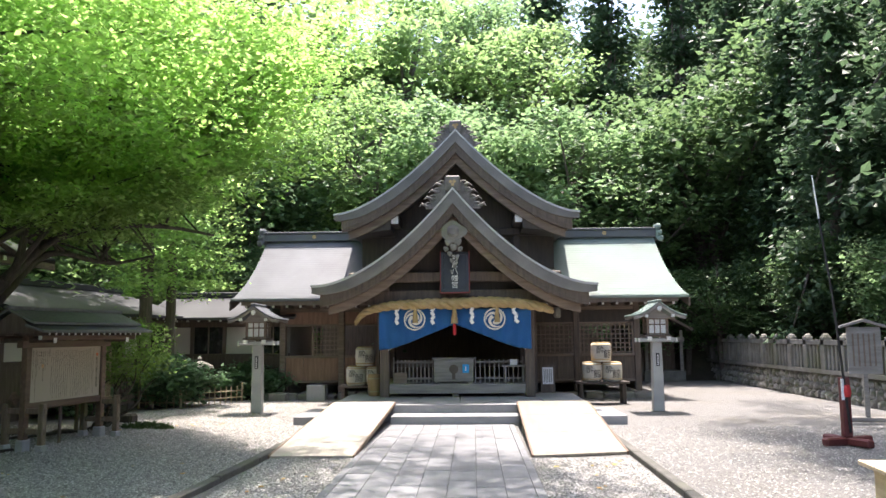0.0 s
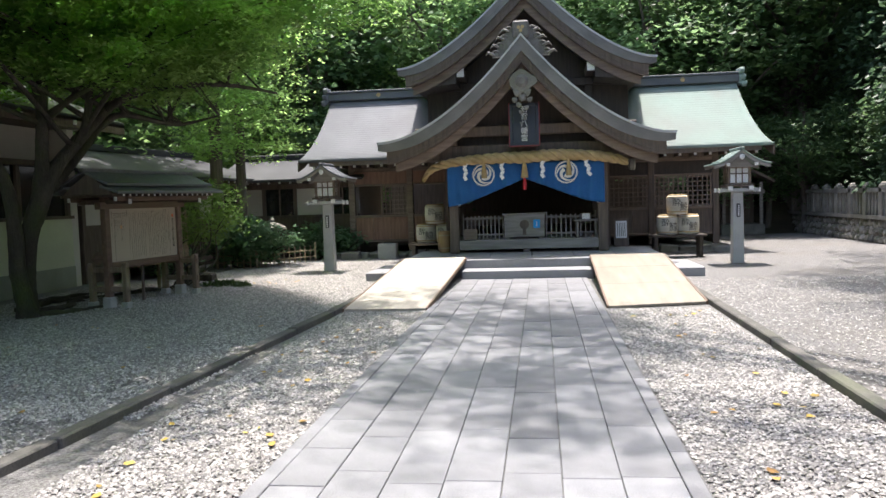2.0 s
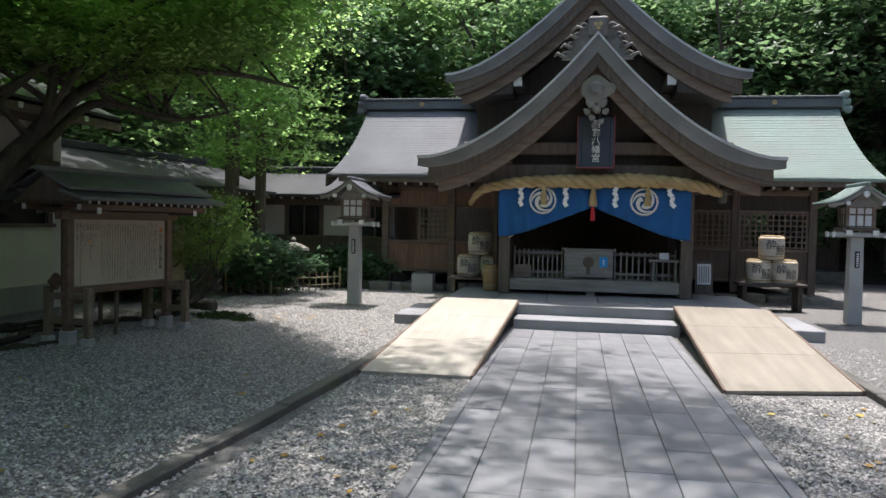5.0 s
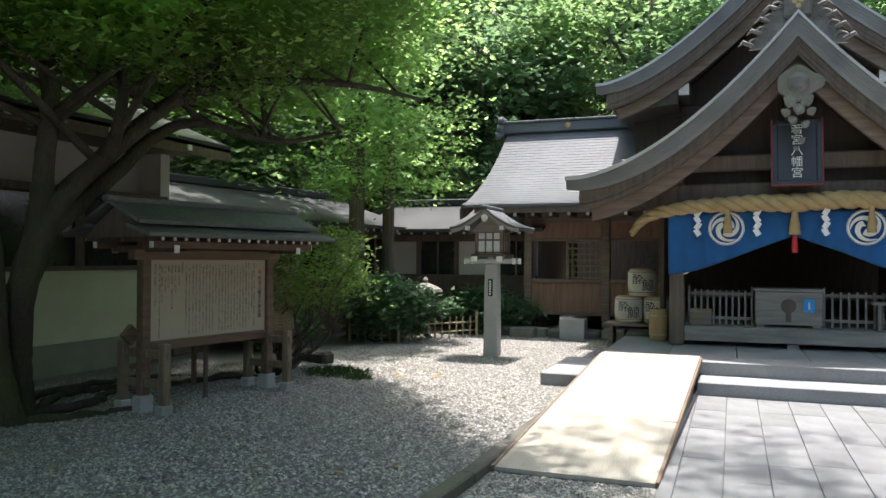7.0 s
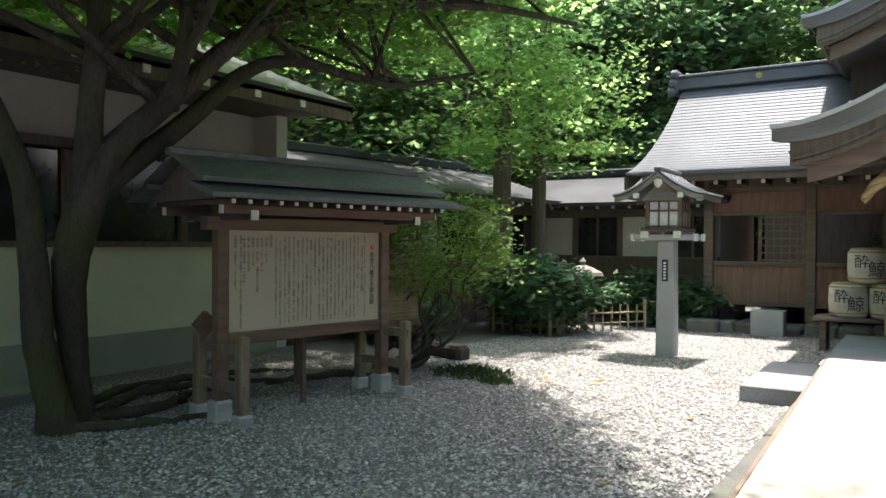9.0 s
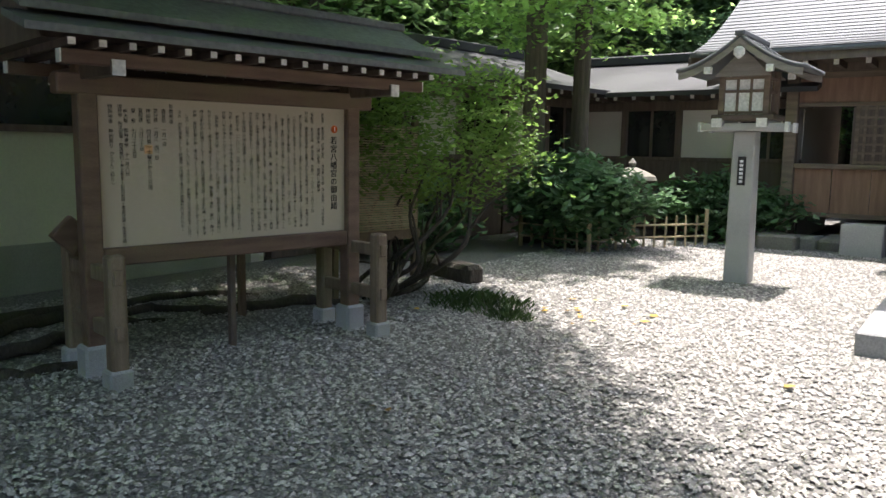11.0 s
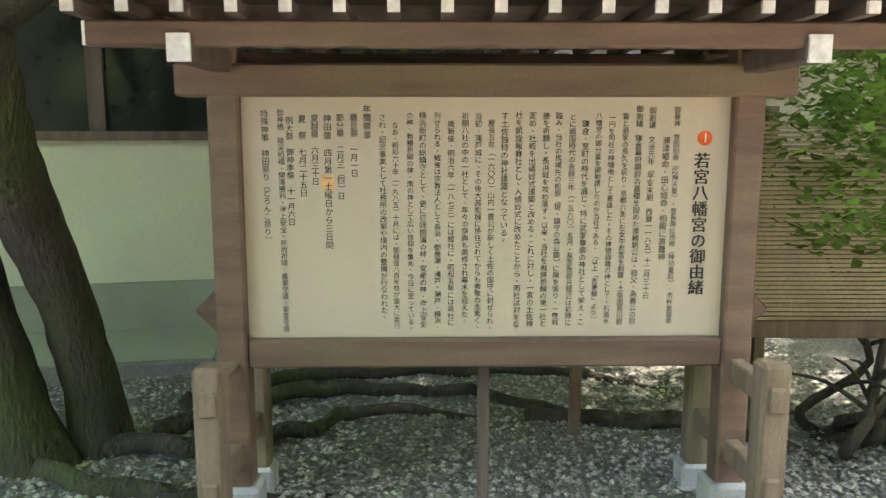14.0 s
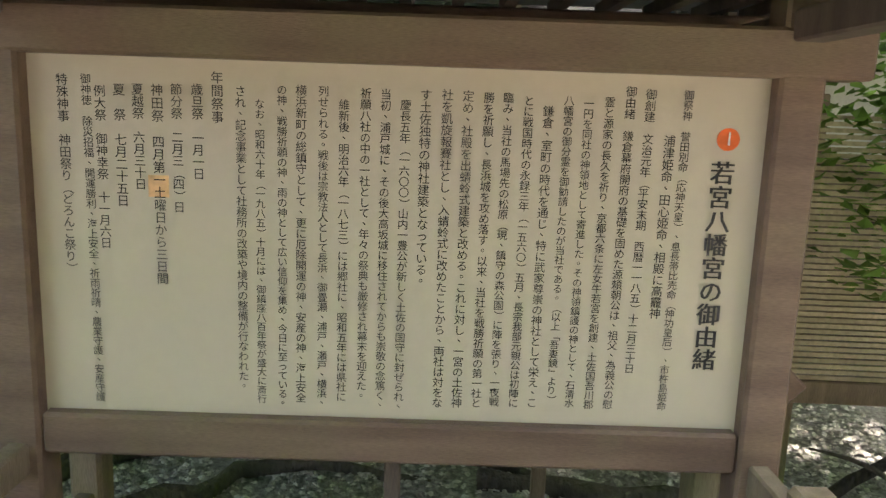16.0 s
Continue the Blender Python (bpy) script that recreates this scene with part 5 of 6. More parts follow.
part("lintel", bx(-0.7, 0.04, 1.35, 0.7, 0.14, 1.5, 0.006), WOOD_GREY, shed)
part("roof", prism(BM(), [(-0.95, 1.7), (0, 2.2), (0.95, 1.7), (0.95, 1.78), (0, 2.3), (-0.95, 1.78)], -0.3, 1.6), WOOD_DARK, shed)
# ---- trees ----
def leaf_mesh(name, rng, sprays, per, size, spread, flat, material_, droop=0.2):
    """Many small folded leaves gathered in sprays: each spray is (centre, radius)."""
    vs, fs = [], []
    for c, r in sprays:
        for _ in range(per):
            d = Vector((rng.gauss(0, 1), rng.gauss(0, 1), rng.gauss(0, flat)))
            p = Vector(c) + d * r * spread
            s = size * rng.uniform(0.6, 1.35)
            a = rng.uniform(0, 6.283)
            tilt = rng.uniform(-0.7, 0.7)
            ax = Vector((math.cos(a), math.sin(a), tilt - droop)).normalized()
            sd = ax.cross(Vector((rng.uniform(-0.4, 0.4), rng.uniform(-0.4, 0.4), 1))).normalized() * s * 0.36
            n = len(vs)
            up = ax.cross(sd).normalized() * s * 0.12
            vs += [p, p + ax * s * 0.5 + sd + up, p + ax * s, p + ax * s * 0.5 - sd + up]
            fs += [(n, n + 1, n + 2), (n, n + 2, n + 3)]
    me = bpy.data.meshes.new(name)
    me.from_pydata([tuple(v) for v in vs], [], fs)
    me.materials.append(material_)
    return me


def crown_sprays(rng, n, centre, rad, r0, r1, low=-0.6):
    out = []
    while len(out) < n:
        d = Vector((rng.uniform(-1, 1), rng.uniform(-1, 1), rng.uniform(low, 1)))
        if d.length > 1 or d.length < 0.45:
            continue
        d *= 1 + 0.3 * noise.noise(d * 2.3 + Vector(centre))
        out.append((Vector(centre) + Vector((d.x * rad[0], d.y * rad[1], d.z * rad[2])), rng.uniform(r0, r1)))
    return out


def forest_tree(name, label, seed, height, rad, mat_leaf, conifer=False):
    """A tree at the origin: tapered trunk, limbs, and a broken crown of leaf sprays."""
    r = random.Random(seed)
    ob = thing(name, label, "tree")
    bm = BM()
    pts, radii = smooth_path([(0, 0, -0.6), (r.uniform(-0.2, 0.2), r.uniform(-0.2, 0.2), height * 0.4), (r.uniform(-0.5, 0.5), r.uniform(-0.5, 0.5), height * 0.9)], [0.26, 0.19, 0.05], 5)
    tube(bm, pts, radii, 8, 0.08, r)
    sprays = []
    if conifer:
        for k in range(90):
            t = r.uniform(0.12, 1.0)
            rr = rad * (1.05 - t) * r.uniform(0.5, 1.0)
            a = r.uniform(0, 6.283)
            sprays.append(((rr * math.cos(a), rr * math.sin(a), height * t - rr * 0.25), r.uniform(0.5, 0.8)))
    else:
        sprays = crown_sprays(r, 70, (0, 0, height * 0.62), (rad, rad, height * 0.4), 0.55, 1.0, -0.85)
    for k in range(9):
        s = sprays[k * 7][0]
        z0 = height * r.uniform(0.25, 0.7)
        pts, radii = smooth_path([(0, 0, z0), (s[0] * 0.5, s[1] * 0.5, (z0 + s[2]) / 2 + 0.3), tuple(s)], [0.1, 0.06, 0.02], 3)
        tube(bm, pts, radii, 5)
    part("trunk", bm, BARK_TALL, ob, "", True)
    me = leaf_mesh("crown", r, sprays, 80 if not conifer else 70, 0.28 if not conifer else 0.26, 0.62, 0.6, mat_leaf, 0.2 if not conifer else 0.5)
    cr = new("crown", me)
    cr.parent = ob
    return ob


KINDS = [forest_tree("broadleaf_tree", "evergreen broadleaf tree with dense mid-green crown on the hillside", 1, 9, 3.4, LEAF_FOREST),
         forest_tree("broadleaf_tree", "light green broadleaf tree on the wooded hillside", 2, 10, 3.6, LEAF_LIGHT),
         forest_tree("broadleaf_tree", "dense dark green broadleaf tree on the wooded hillside", 3, 8, 3.8, LEAF_DEEP),
         forest_tree("conifer_tree", "tall dark conifer on the wooded hillside", 4, 12, 2.6, LEAF_CEDAR, True)]
tr_rng = random.Random(11)
placed = []


def plant(kind, x, y, s, a=None):
    z = hill(x, y)
    m = pose(x, y, z, 0, 0, tr_rng.uniform(0, 360) if a is None else a) @ Matrix.Diagonal((s, s, s, 1))
    src = KINDS[kind]
    ob = copy_thing(src, m)
    ob.scale = (s, s, s)
    tagged(ob, group="trees of the wooded hill")
    return ob


for row, (y0, n) in enumerate(((29.0, 15), (32.5, 16), (37, 17), (42, 15), (48, 13))):
    for i in range(n):
        x = -26 - row * 2 + (52 + row * 4) * (i + tr_rng.uniform(0.2, 0.8)) / n
        k = tr_rng.choice((0, 0, 1, 1, 2, 3)) if x < 5 else tr_rng.choice((2, 3, 3))
        plant(k, x, y0 + tr_rng.uniform(-1.2, 1.2), tr_rng.uniform(0.85, 1.25) * (1.12 if row > 1 else 1.0))
for row, x0 in enumerate((11.6, 14.2, 17.5, 22)):
    for i in range(9):
        y = -6 + 35 * (i + tr_rng.uniform(0.2, 0.8)) / 9
        plant(3, x0 + tr_rng.uniform(-0.5, 0.9), y, tr_rng.uniform(0.8, 1.2))
for row, x0 in enumerate((-13.0, -17.0)):
    for i in range(5):
        plant(tr_rng.choice((0, 1, 2)), x0 + tr_rng.uniform(-1, 1), 16.5 + 12 * (i + tr_rng.uniform(0.2, 0.8)) / 5 + row * 1.5, tr_rng.uniform(0.8, 1.1))
# tall woods added behind the office and south-west of the court, blocking sky light
for i in range(12):
    plant(tr_rng.choice((0, 2, 2)), -14.2 + tr_rng.uniform(-1, 1), -9 + 22 * (i + tr_rng.uniform(0.2, 0.8)) / 12, tr_rng.uniform(1.1, 1.4))
for i in range(7):
    plant(tr_rng.choice((0, 2, 3)), -15 + 14 * (i + tr_rng.uniform(0.2, 0.8)) / 7, -10 + tr_rng.uniform(-1, 1), tr_rng.uniform(1.0, 1.3))
# understory along the foot of the hill and the stone fence
for i in range(17):
    plant(tr_rng.choice((0, 1, 2)), -15 + 25 * (i + tr_rng.uniform(0.2, 0.8)) / 17, 27.0 + tr_rng.uniform(-0.3, 1.0), tr_rng.uniform(0.42, 0.6))
for i in range(20):
    plant(tr_rng.choice((0, 2, 2)), 10.9 + tr_rng.uniform(-0.2, 0.9), 5 + 25 * (i + tr_rng.uniform(0.2, 0.8)) / 20, tr_rng.uniform(0.36, 0.52))
for src, spot in zip(KINDS, ((-15.5, 27), (-8.5, 29.5), (9.5, 30.5), (13.0, 27.5))):
    src.matrix_world = pose(spot[0], spot[1], hill(*spot))
    tagged(src, group="trees of the wooded hill")
ug = random.Random(77)
tufts = []
for _ in range(900):
    x, y = ug.choice(((ug.uniform(-30, 30), ug.uniform(28, 48)), (ug.uniform(10.8, 24), ug.uniform(0, 34))))
    tufts.append((Vector((x, y, hill(x, y) + ug.uniform(0.2, 1.1))), ug.uniform(0.6, 1.1)))
tagged(new("undergrowth", leaf_mesh("undergrowth", ug, tufts, 45, 0.36, 0.7, 0.5, LEAF_DEEP)), "dense green undergrowth covering the wooded slope", "undergrowth", "", "stuff")
# ---- maple over the notice board ----
MAPLE_LIMBS = [
    ([(-7.2, 10.2, -0.02), (-7.17, 10.17, 0.3), (-7.11, 10.1, 0.7), (-6.98, 10.0, 1.15), (-6.79, 9.97, 1.55), (-6.63, 10.07, 2.0), (-6.52, 10.44, 2.42), (-6.33, 10.84, 2.87), (-6.2, 11.25, 3.18), (-5.81, 11.94, 3.45), (-5.13, 12.81, 3.57), (-4.53, 13.62, 3.51)],
     [0.135, 0.115, 0.11, 0.125, 0.14, 0.105, 0.09, 0.08, 0.07, 0.055, 0.04, 0.02]),
    ([(-6.8, 9.97, 1.5), (-6.72, 9.97, 1.95), (-6.68, 9.98, 2.4), (-6.68, 10.02, 2.8), (-6.7, 10.1, 3.5), (-6.9, 10.3, 4.6)],
     [0.12, 0.1, 0.09, 0.085, 0.07, 0.03]),
    ([(-7.05, 10.0, 0.0), (-7.05, 9.9, 0.31), (-7.05, 9.81, 0.72), (-7.0, 9.74, 1.3), (-7.05, 9.68, 1.9), (-7.3, 9.5, 2.6), (-7.6, 9.4, 3.3)],
     [0.14, 0.12, 0.11, 0.1, 0.085, 0.07, 0.05]),
    ([(-6.68, 10.05, 1.8), (-6.62, 10.76, 2.36), (-6.53, 11.26, 2.82), (-6.43, 11.76, 3.01), (-6.15, 12.37, 2.94), (-5.95, 12.82, 2.94), (-5.58, 13.5, 3.14)],
     [0.1, 0.08, 0.065, 0.05, 0.04, 0.03, 0.015]),
    ([(-6.51, 10.51, 2.42), (-6.27, 10.44, 2.8), (-6.17, 10.41, 3.39)],
     [0.07, 0.06, 0.045]),
    ([(-7.3, 9.5, 2.6), (-7.2, 8.4, 3.4), (-6.6, 6.9, 4.1), (-5.9, 5.4, 4.5)],
     [0.07, 0.06, 0.045, 0.02]),
]
mrng = random.Random(21)
maple = thing("maple_tree", "spreading green maple with dark mossy forked trunks beside the notice board", "tree")
bm = BM()
bmesh_limbs = []
for k, (pts, radii) in enumerate(MAPLE_LIMBS):
    if k in (0, 2):
        pts = [(pts[0][0], pts[0][1], -0.15)] + pts[1:]
    p, r = smooth_path(pts, radii, 5)
    if k in (0, 2):
        r = [q * (1 + 0.55 * max(0.0, 1 - i / 4)) for i, q in enumerate(r)]
    tube(bm, p, r, 10, 0.07, mrng)
    bmesh_limbs.append((p, r))
# boughs that fork off into the crown, and twigs
sprays = []
forks = []
CR = Vector((-6.1, 9.0, 5.3))
for k in range(64):
    p, r = bmesh_limbs[mrng.choice((0, 0, 1, 1, 3, 3, 4, 5, 5, 5))]
    i = mrng.randrange(len(p) // 2, len(p))
    while True:
        d = Vector((mrng.uniform(-1, 1), mrng.uniform(-1, 1), mrng.uniform(-0.75, 1)))
        if 0.35 < d.length < 1:
            break
    tip = CR + Vector((d.x * 4.6, d.y * 6.0, d.z * 2.6))
    mid = p[i].lerp(tip, 0.5) + Vector((mrng.uniform(-0.3, 0.3), mrng.uniform(-0.3, 0.3), mrng.uniform(0.1, 0.5)))
    fp, fr = smooth_path([p[i], mid, tip], [max(0.018, r[i] * 0.55), 0.022, 0.007], 6)
    tube(bm, fp, fr, 5)
    forks.append(fp)
part("trunk", bm, BARK, maple, "", True)


def in_maple(q):
    """The crown keeps clear of the court in front of the wing and of the walked line."""
    edge = -3.1 + max(0.0, min(1.0, (q.z - 3.0) / 2.2)) * 2.0
    if q.x > -5.9 and (q.y > 15.3 - (q.x + 5.9) * 1.05 or (q.y > 11.5 and q.z < 3.3 + (q.x + 5.9) * 0.7)):
        return False
    if q.y < 8.8 and q.z < 3.9:
        return False
    return q.x < edge and q.z > (3.15 if q.y < 12.3 else 2.5) + max(0.0, q.x + 6.0) * 0.08


for fp in forks:
    for q in fp[3:]:
        for _ in range(2):
            c = q + Vector((mrng.gauss(0, 0.35), mrng.gauss(0, 0.35), mrng.gauss(0, 0.15)))
            if in_maple(c):
                sprays.append((c, mrng.uniform(0.4, 0.65)))
for _ in range(45):
    sprays.append((Vector((-7.6 + mrng.gauss(0, 0.7), 12.6 + mrng.gauss(0, 0.8), 4.4 + mrng.gauss(0, 0.5))), mrng.uniform(0.4, 0.65)))
band = len(sprays) + 230
while len(sprays) < band:
    c = Vector((mrng.uniform(-6.2, -2.4), mrng.uniform(10.5, 15.2), mrng.uniform(4.0, 6.4)))
    if in_maple(c):
        sprays.append((c, mrng.uniform(0.4, 0.65)))
tries = 0
while len(sprays) < 2350 and tries < 20000:
    tries += 1
    d = Vector((mrng.uniform(-1, 1), mrng.uniform(-1, 1), mrng.uniform(-0.9, 1)))
    if not 0.3 < d.length < 1.0:
        continue
    c = CR + Vector((d.x * 5.0, d.y * 6.4, d.z * 2.9)) * (1 + 0.25 * noise.noise(d * 2.5))
    if in_maple(c):
        sprays.append((c, mrng.uniform(0.4, 0.7)))
me = leaf_mesh("crown", mrng, sprays, 120, 0.085, 0.6, 0.16, LEAF_MAPLE, 0.15)
cr = new("crown", me)
cr.parent = maple

# ---- tall tree whose high boughs shade the approach ----
tall = thing("overhanging_tree", "tall evergreen tree with high boughs reaching over the approach", "tree")
tb = BM()
p, q = smooth_path([(8.0, 3.5, -0.1), (7.8, 3.9, 4.5), (7.0, 4.8, 8.5), (6.2, 5.6, 11.0)], [0.32, 0.26, 0.2, 0.08], 6)
tube(tb, p, q, 10, 0.05, mrng)
high = []
for k in range(26):
    while True:
        d = Vector((mrng.uniform(-1, 1), mrng.uniform(-1, 1), mrng.uniform(-1, 1)))
        if d.length < 1:
            break
    if k < 6:
        tip = Vector((-0.3 + d.x * 1.3, 11.4 + d.y * 3.8, 10.3 + d.z))
    elif k < 16:
        tip = Vector((7.0 + d.x * 2.4, 11.5 + d.y * 3.5, 10.6 + d.z))
    else:
        tip = Vector((6.6 + d.x * 2.8, 16.5 + d.y * 4.8, 12.2 + d.z * 0.8))
    fp, fr = smooth_path([(7.0, 4.8, 8.3), Vector((7.0, 4.8, 8.3)).lerp(tip, 0.5) + Vector((0, 0, 0.8)), tip], [0.12, 0.06, 0.015], 7)
    tube(tb, fp, fr, 6)
    for v in fp[11 if k < 6 else 8:]:
        for _ in range(3):
            high.append((v + Vector((mrng.gauss(0, 0.5), mrng.gauss(0, 0.5), mrng.gauss(0, 0.25))), mrng.uniform(0.5, 0.8)))
part("trunk", tb, BARK_TALL, tall, "", True)
hc = new("crown", leaf_mesh("crown", mrng, high, 60, 0.13, 0.62, 0.25, LEAF_FOREST, 0.2))
hc.parent = tall

# ---- garden beside the lodge ----
for x, y, h, r in ((-7.65, 17.95, 11, 0.17), (-7.35, 18.75, 10, 0.135)):
    ob = thing("cedar_tree", "tall straight grey-brown trunk with high green crown behind hedge", "tree", pose(x, y, 0))
    bm = BM()
    p, q = smooth_path([(0, 0, -0.1), (0.03, 0, h * 0.5), (0, 0.05, h)], [r, r * 0.8, r * 0.3], 8)
    part("trunk", tube(bm, p, q, 12, 0.04, mrng), BARK_TALL, ob, "", True)
    cm = leaf_mesh("crown", mrng, crown_sprays(mrng, 26, (0, 0, h * 0.8), (2.2, 2.2, h * 0.3), 0.5, 0.8), 80, 0.22, 0.6, 0.5, LEAF_FOREST)
    cro = new("crown", cm)
    cro.parent = ob
    low = leaf_mesh("low_sprays", mrng, [(Vector((mrng.uniform(-0.6, 1.7), mrng.uniform(-2.2, 0.6), mrng.uniform(2.6, 6.0))), mrng.uniform(0.35, 0.6)) for _ in range(70)], 70, 0.1, 0.6, 0.2, LEAF_MAPLE)
    lo = new("low_sprays", low)
    lo.parent = ob


def shrub(name, label, base, centre, rad, n, per, size, leaf, stems, flat=0.6, seed=3):
    r = random.Random(seed)
    ob = thing(name, label, "shrub", pose(*base))
    sp = crown_sprays(r, n, centre, rad, 0.12, 0.26, -0.9)
    bm = BM()
    for k in range(stems):
        tip = sp[k * max(1, len(sp) // stems) % len(sp)][0]
        a = r.uniform(0, 6.28)
        wander = [Vector((r.gauss(0, 0.09), r.gauss(0, 0.09), 0)) for _ in range(3)]
        foot = Vector((0.1 * math.cos(a), 0.1 * math.sin(a), -0.03))
        mids = [Vector((tip.x * f, tip.y * f, tip.z * f * f)) + w for f, w in zip((0.32, 0.58, 0.82), wander)]
        p, q = smooth_path([foot, *mids, tip], [0.032, 0.026, 0.02, 0.013, 0.006], 4)
        tube(bm, p, q, 6)
        for j in (6, 9, 12):
            side = p[j] + Vector((r.gauss(0, 0.22), r.gauss(0, 0.22), r.uniform(0.1, 0.35)))
            tw, tq = smooth_path([p[j], p[j].lerp(side, 0.5) + Vector((0, 0, 0.05)), side], [0.013, 0.009, 0.004], 3)
            tube(bm, tw, tq, 5)
    part("branchwork", bm, BARK, ob, "", True)
    cro = new("crown", leaf_mesh("crown", r, sp, per, size, 0.75, flat, leaf))
    cro.parent = ob
    return ob


shrub("azalea_bush", "airy bright green bush with dark branching stems beside the notice board", (-6.62, 13.45, 0), Vector((0.3, 0.45, 1.4)), (0.8, 0.9, 0.68), 125, 55, 0.06, LEAF_BUSH, 10, 0.5, 5)
shrub("hedge_bush", "dense glossy evergreen bush behind the low bamboo fence", (-6.9, 17.75, 0), Vector((0.0, -0.05, 0.66)), (0.8, 0.72, 0.52), 150, 46, 0.135, LEAF_SHRUB, 10, 0.5, 6)
shrub("hedge_bush", "shaded glossy evergreen bush under the corridor windows", (-5.7, 19.95, 0), Vector((0.0, 0.0, 0.5)), (1.0, 0.4, 0.4), 100, 34, 0.13, LEAF_SHRUB, 8, 0.5, 8)
shrub("hedge_bush", "dark glossy evergreen bush beside the lodge wall", (-8.2, 16.0, 0), Vector((0.0, 0.0, 0.5)), (0.5, 0.8, 0.45), 70, 26, 0.15, LEAF_SHRUB, 8, 0.5, 9)

bf = thing("bamboo_fence", "low pale bamboo lattice fence around the garden bush", "fence")
corners = [(-7.5, 17.45), (-6.5, 17.4), (-6.25, 18.2), (-5.6, 19.15)]
for (xa, ya), (xb, yb) in zip(corners, corners[1:]):
    d = Vector((xb - xa, yb - ya, 0))
    n = max(3, int(d.length / 0.15))
    for i in range(n + 1):
        p = Vector((xa, ya, 0)) + d * i / n
        tall = 0.5 if i in (0, n) else 0.42
        part("stake", tube(BM(), [(p.x, p.y, -0.02), (p.x + mrng.uniform(-0.01, 0.01), p.y, tall)], [0.016 if i not in (0, n) else 0.028] * 2, 6), BAMBOO, bf)
    for z in (0.14, 0.3):
        part("rail", tube(BM(), [(xa, ya - 0.02, z), (xb, yb - 0.02, z)], [0.013, 0.013], 6), BAMBOO, bf)

ob = thing("garden_lantern", "small grey stone garden lantern with broad cap", "lantern", pose(-6.85, 19.55, 0))
part("pillar", lathe(BM(), [(0.16, 0), (0.16, 0.1), (0.09, 0.14), (0.085, 0.55), (0.15, 0.62)], 12), OLDSTONE, ob)
part("light_chamber", lathe(BM(), [(0.13, 0.62), (0.14, 0.84)], 6), OLDSTONE, ob)
part("cap", lathe(BM(), [(0.36, 0.84), (0.34, 0.9), (0.18, 0.98), (0.05, 1.03)], 16), OLDSTONE, ob, "broad stone cap")
part("finial", lathe(BM(), [(0.04, 1.03), (0.06, 1.09), (0.01, 1.16)], 10), OLDSTONE, ob)

screen = thing("bamboo_screen", "standing bamboo slat screen behind the bush", "screen", pose(-6.85, 12.3, 0, 0, 0, 78))
for i in range(44):
    z = 0.56 + i * 0.02
    part("slat", bx(0.0, 0.0, z, 1.65, 0.012, z + 0.014), BAMBOO, screen)
for x in (0.0, 0.82, 1.65):
    part("post", bx(x - 0.025, 0.012, 0.0, x + 0.025, 0.06, 1.5, 0.005), WOOD_POST, screen)
part("bottom_rail", bx(-0.03, -0.015, 0.48, 1.68, 0.03, 0.56, 0.005), WOOD_POST, screen)

ob = thing("mossy_log", "dark mossy squared log lying on the gravel", "log", pose(-6.75, 14.75, 0, 0, 0, -20))
part("log", bx(-0.45, -0.11, -0.02, 0.45, 0.11, 0.17, 0.04), BARK, ob)

# roots and litter under the board
roots = thing("tree_roots", "dark gnarled maple roots lying across the gravel", "roots")
for pts in ([(-7.1, 10.2, 0.05), (-7.0, 10.8, 0.07), (-7.3, 11.4, 0.05), (-7.2, 12.0, 0.0)], [(-7.2, 10.4, 0.03), (-7.6, 11.1, 0.08), (-7.5, 11.9, 0.04), (-7.0, 12.6, 0.0)],
            [(-7.6, 10.5, 0.05), (-7.9, 11.2, 0.06), (-7.8, 12.4, 0.05), (-7.3, 13.1, -0.01)], [(-6.95, 10.0, 0.05), (-6.6, 10.5, 0.03), (-6.5, 11.2, -0.02)], [(-7.1, 12.2, 0.03), (-6.8, 12.9, 0.05), (-6.4, 13.3, -0.02)]):
    p, q = smooth_path([Vector(v) for v in pts], [0.05, 0.042, 0.032, 0.015][:len(pts)], 6)
    p = [v + Vector((mrng.gauss(0, 0.03), mrng.gauss(0, 0.03), mrng.gauss(-0.015, 0.012))) for v in p]
    part("root", tube(BM(), p, q, 8, 0.12, mrng), BARK, roots, "", True)
ob = thing("concrete_step", "pale concrete step slab below the office wall", "step", pose(-8.55, 9.9, 0))
part("slab", bx(-0.45, -0.9, -0.02, 0.34, 0.7, 0.09, 0.015), BASEWALL, ob)
part("nosing", bx(0.342, -0.9, -0.02, 0.4, 0.7, 0.094, 0.012), OLDSTONE, ob)


def grass_patch(name, label, cx, cy, rx, ry, n, h, seed):
    r = random.Random(seed)
    vs, fs = [], []
    for _ in range(n):
        a, q = r.uniform(0, 6.28), math.sqrt(r.random())
        x, y = cx + rx * q * math.cos(a), cy + ry * q * math.sin(a)
        b, hh = r.uniform(0, 6.28), h * r.uniform(0.5, 1.2) * (1.1 - q * 0.6)
        dx, dy = math.cos(b), math.sin(b)
        k = len(vs)
        vs += [(x - dy * 0.004, y + dx * 0.004, 0), (x + dy * 0.004, y - dx * 0.004, 0), (x + dx * hh * 0.35, y + dy * hh * 0.35, hh * 0.75), (x + dx * hh * 0.8, y + dy * hh * 0.8, hh)]
        fs += [(k, k + 1, k + 2), (k, k + 2, k + 3)]
    me = bpy.data.meshes.new(name)
    me.from_pydata(vs, [], fs)
    me.materials.append(LEAF_GRASS)
    ob = new(name, me)
    return tagged(ob, label, "grass", "", "stuff")


grass_patch("grass", "low tuft of dark green grass on the gravel", -5.75, 13.75, 0.5, 0.35, 520, 0.12, 4)
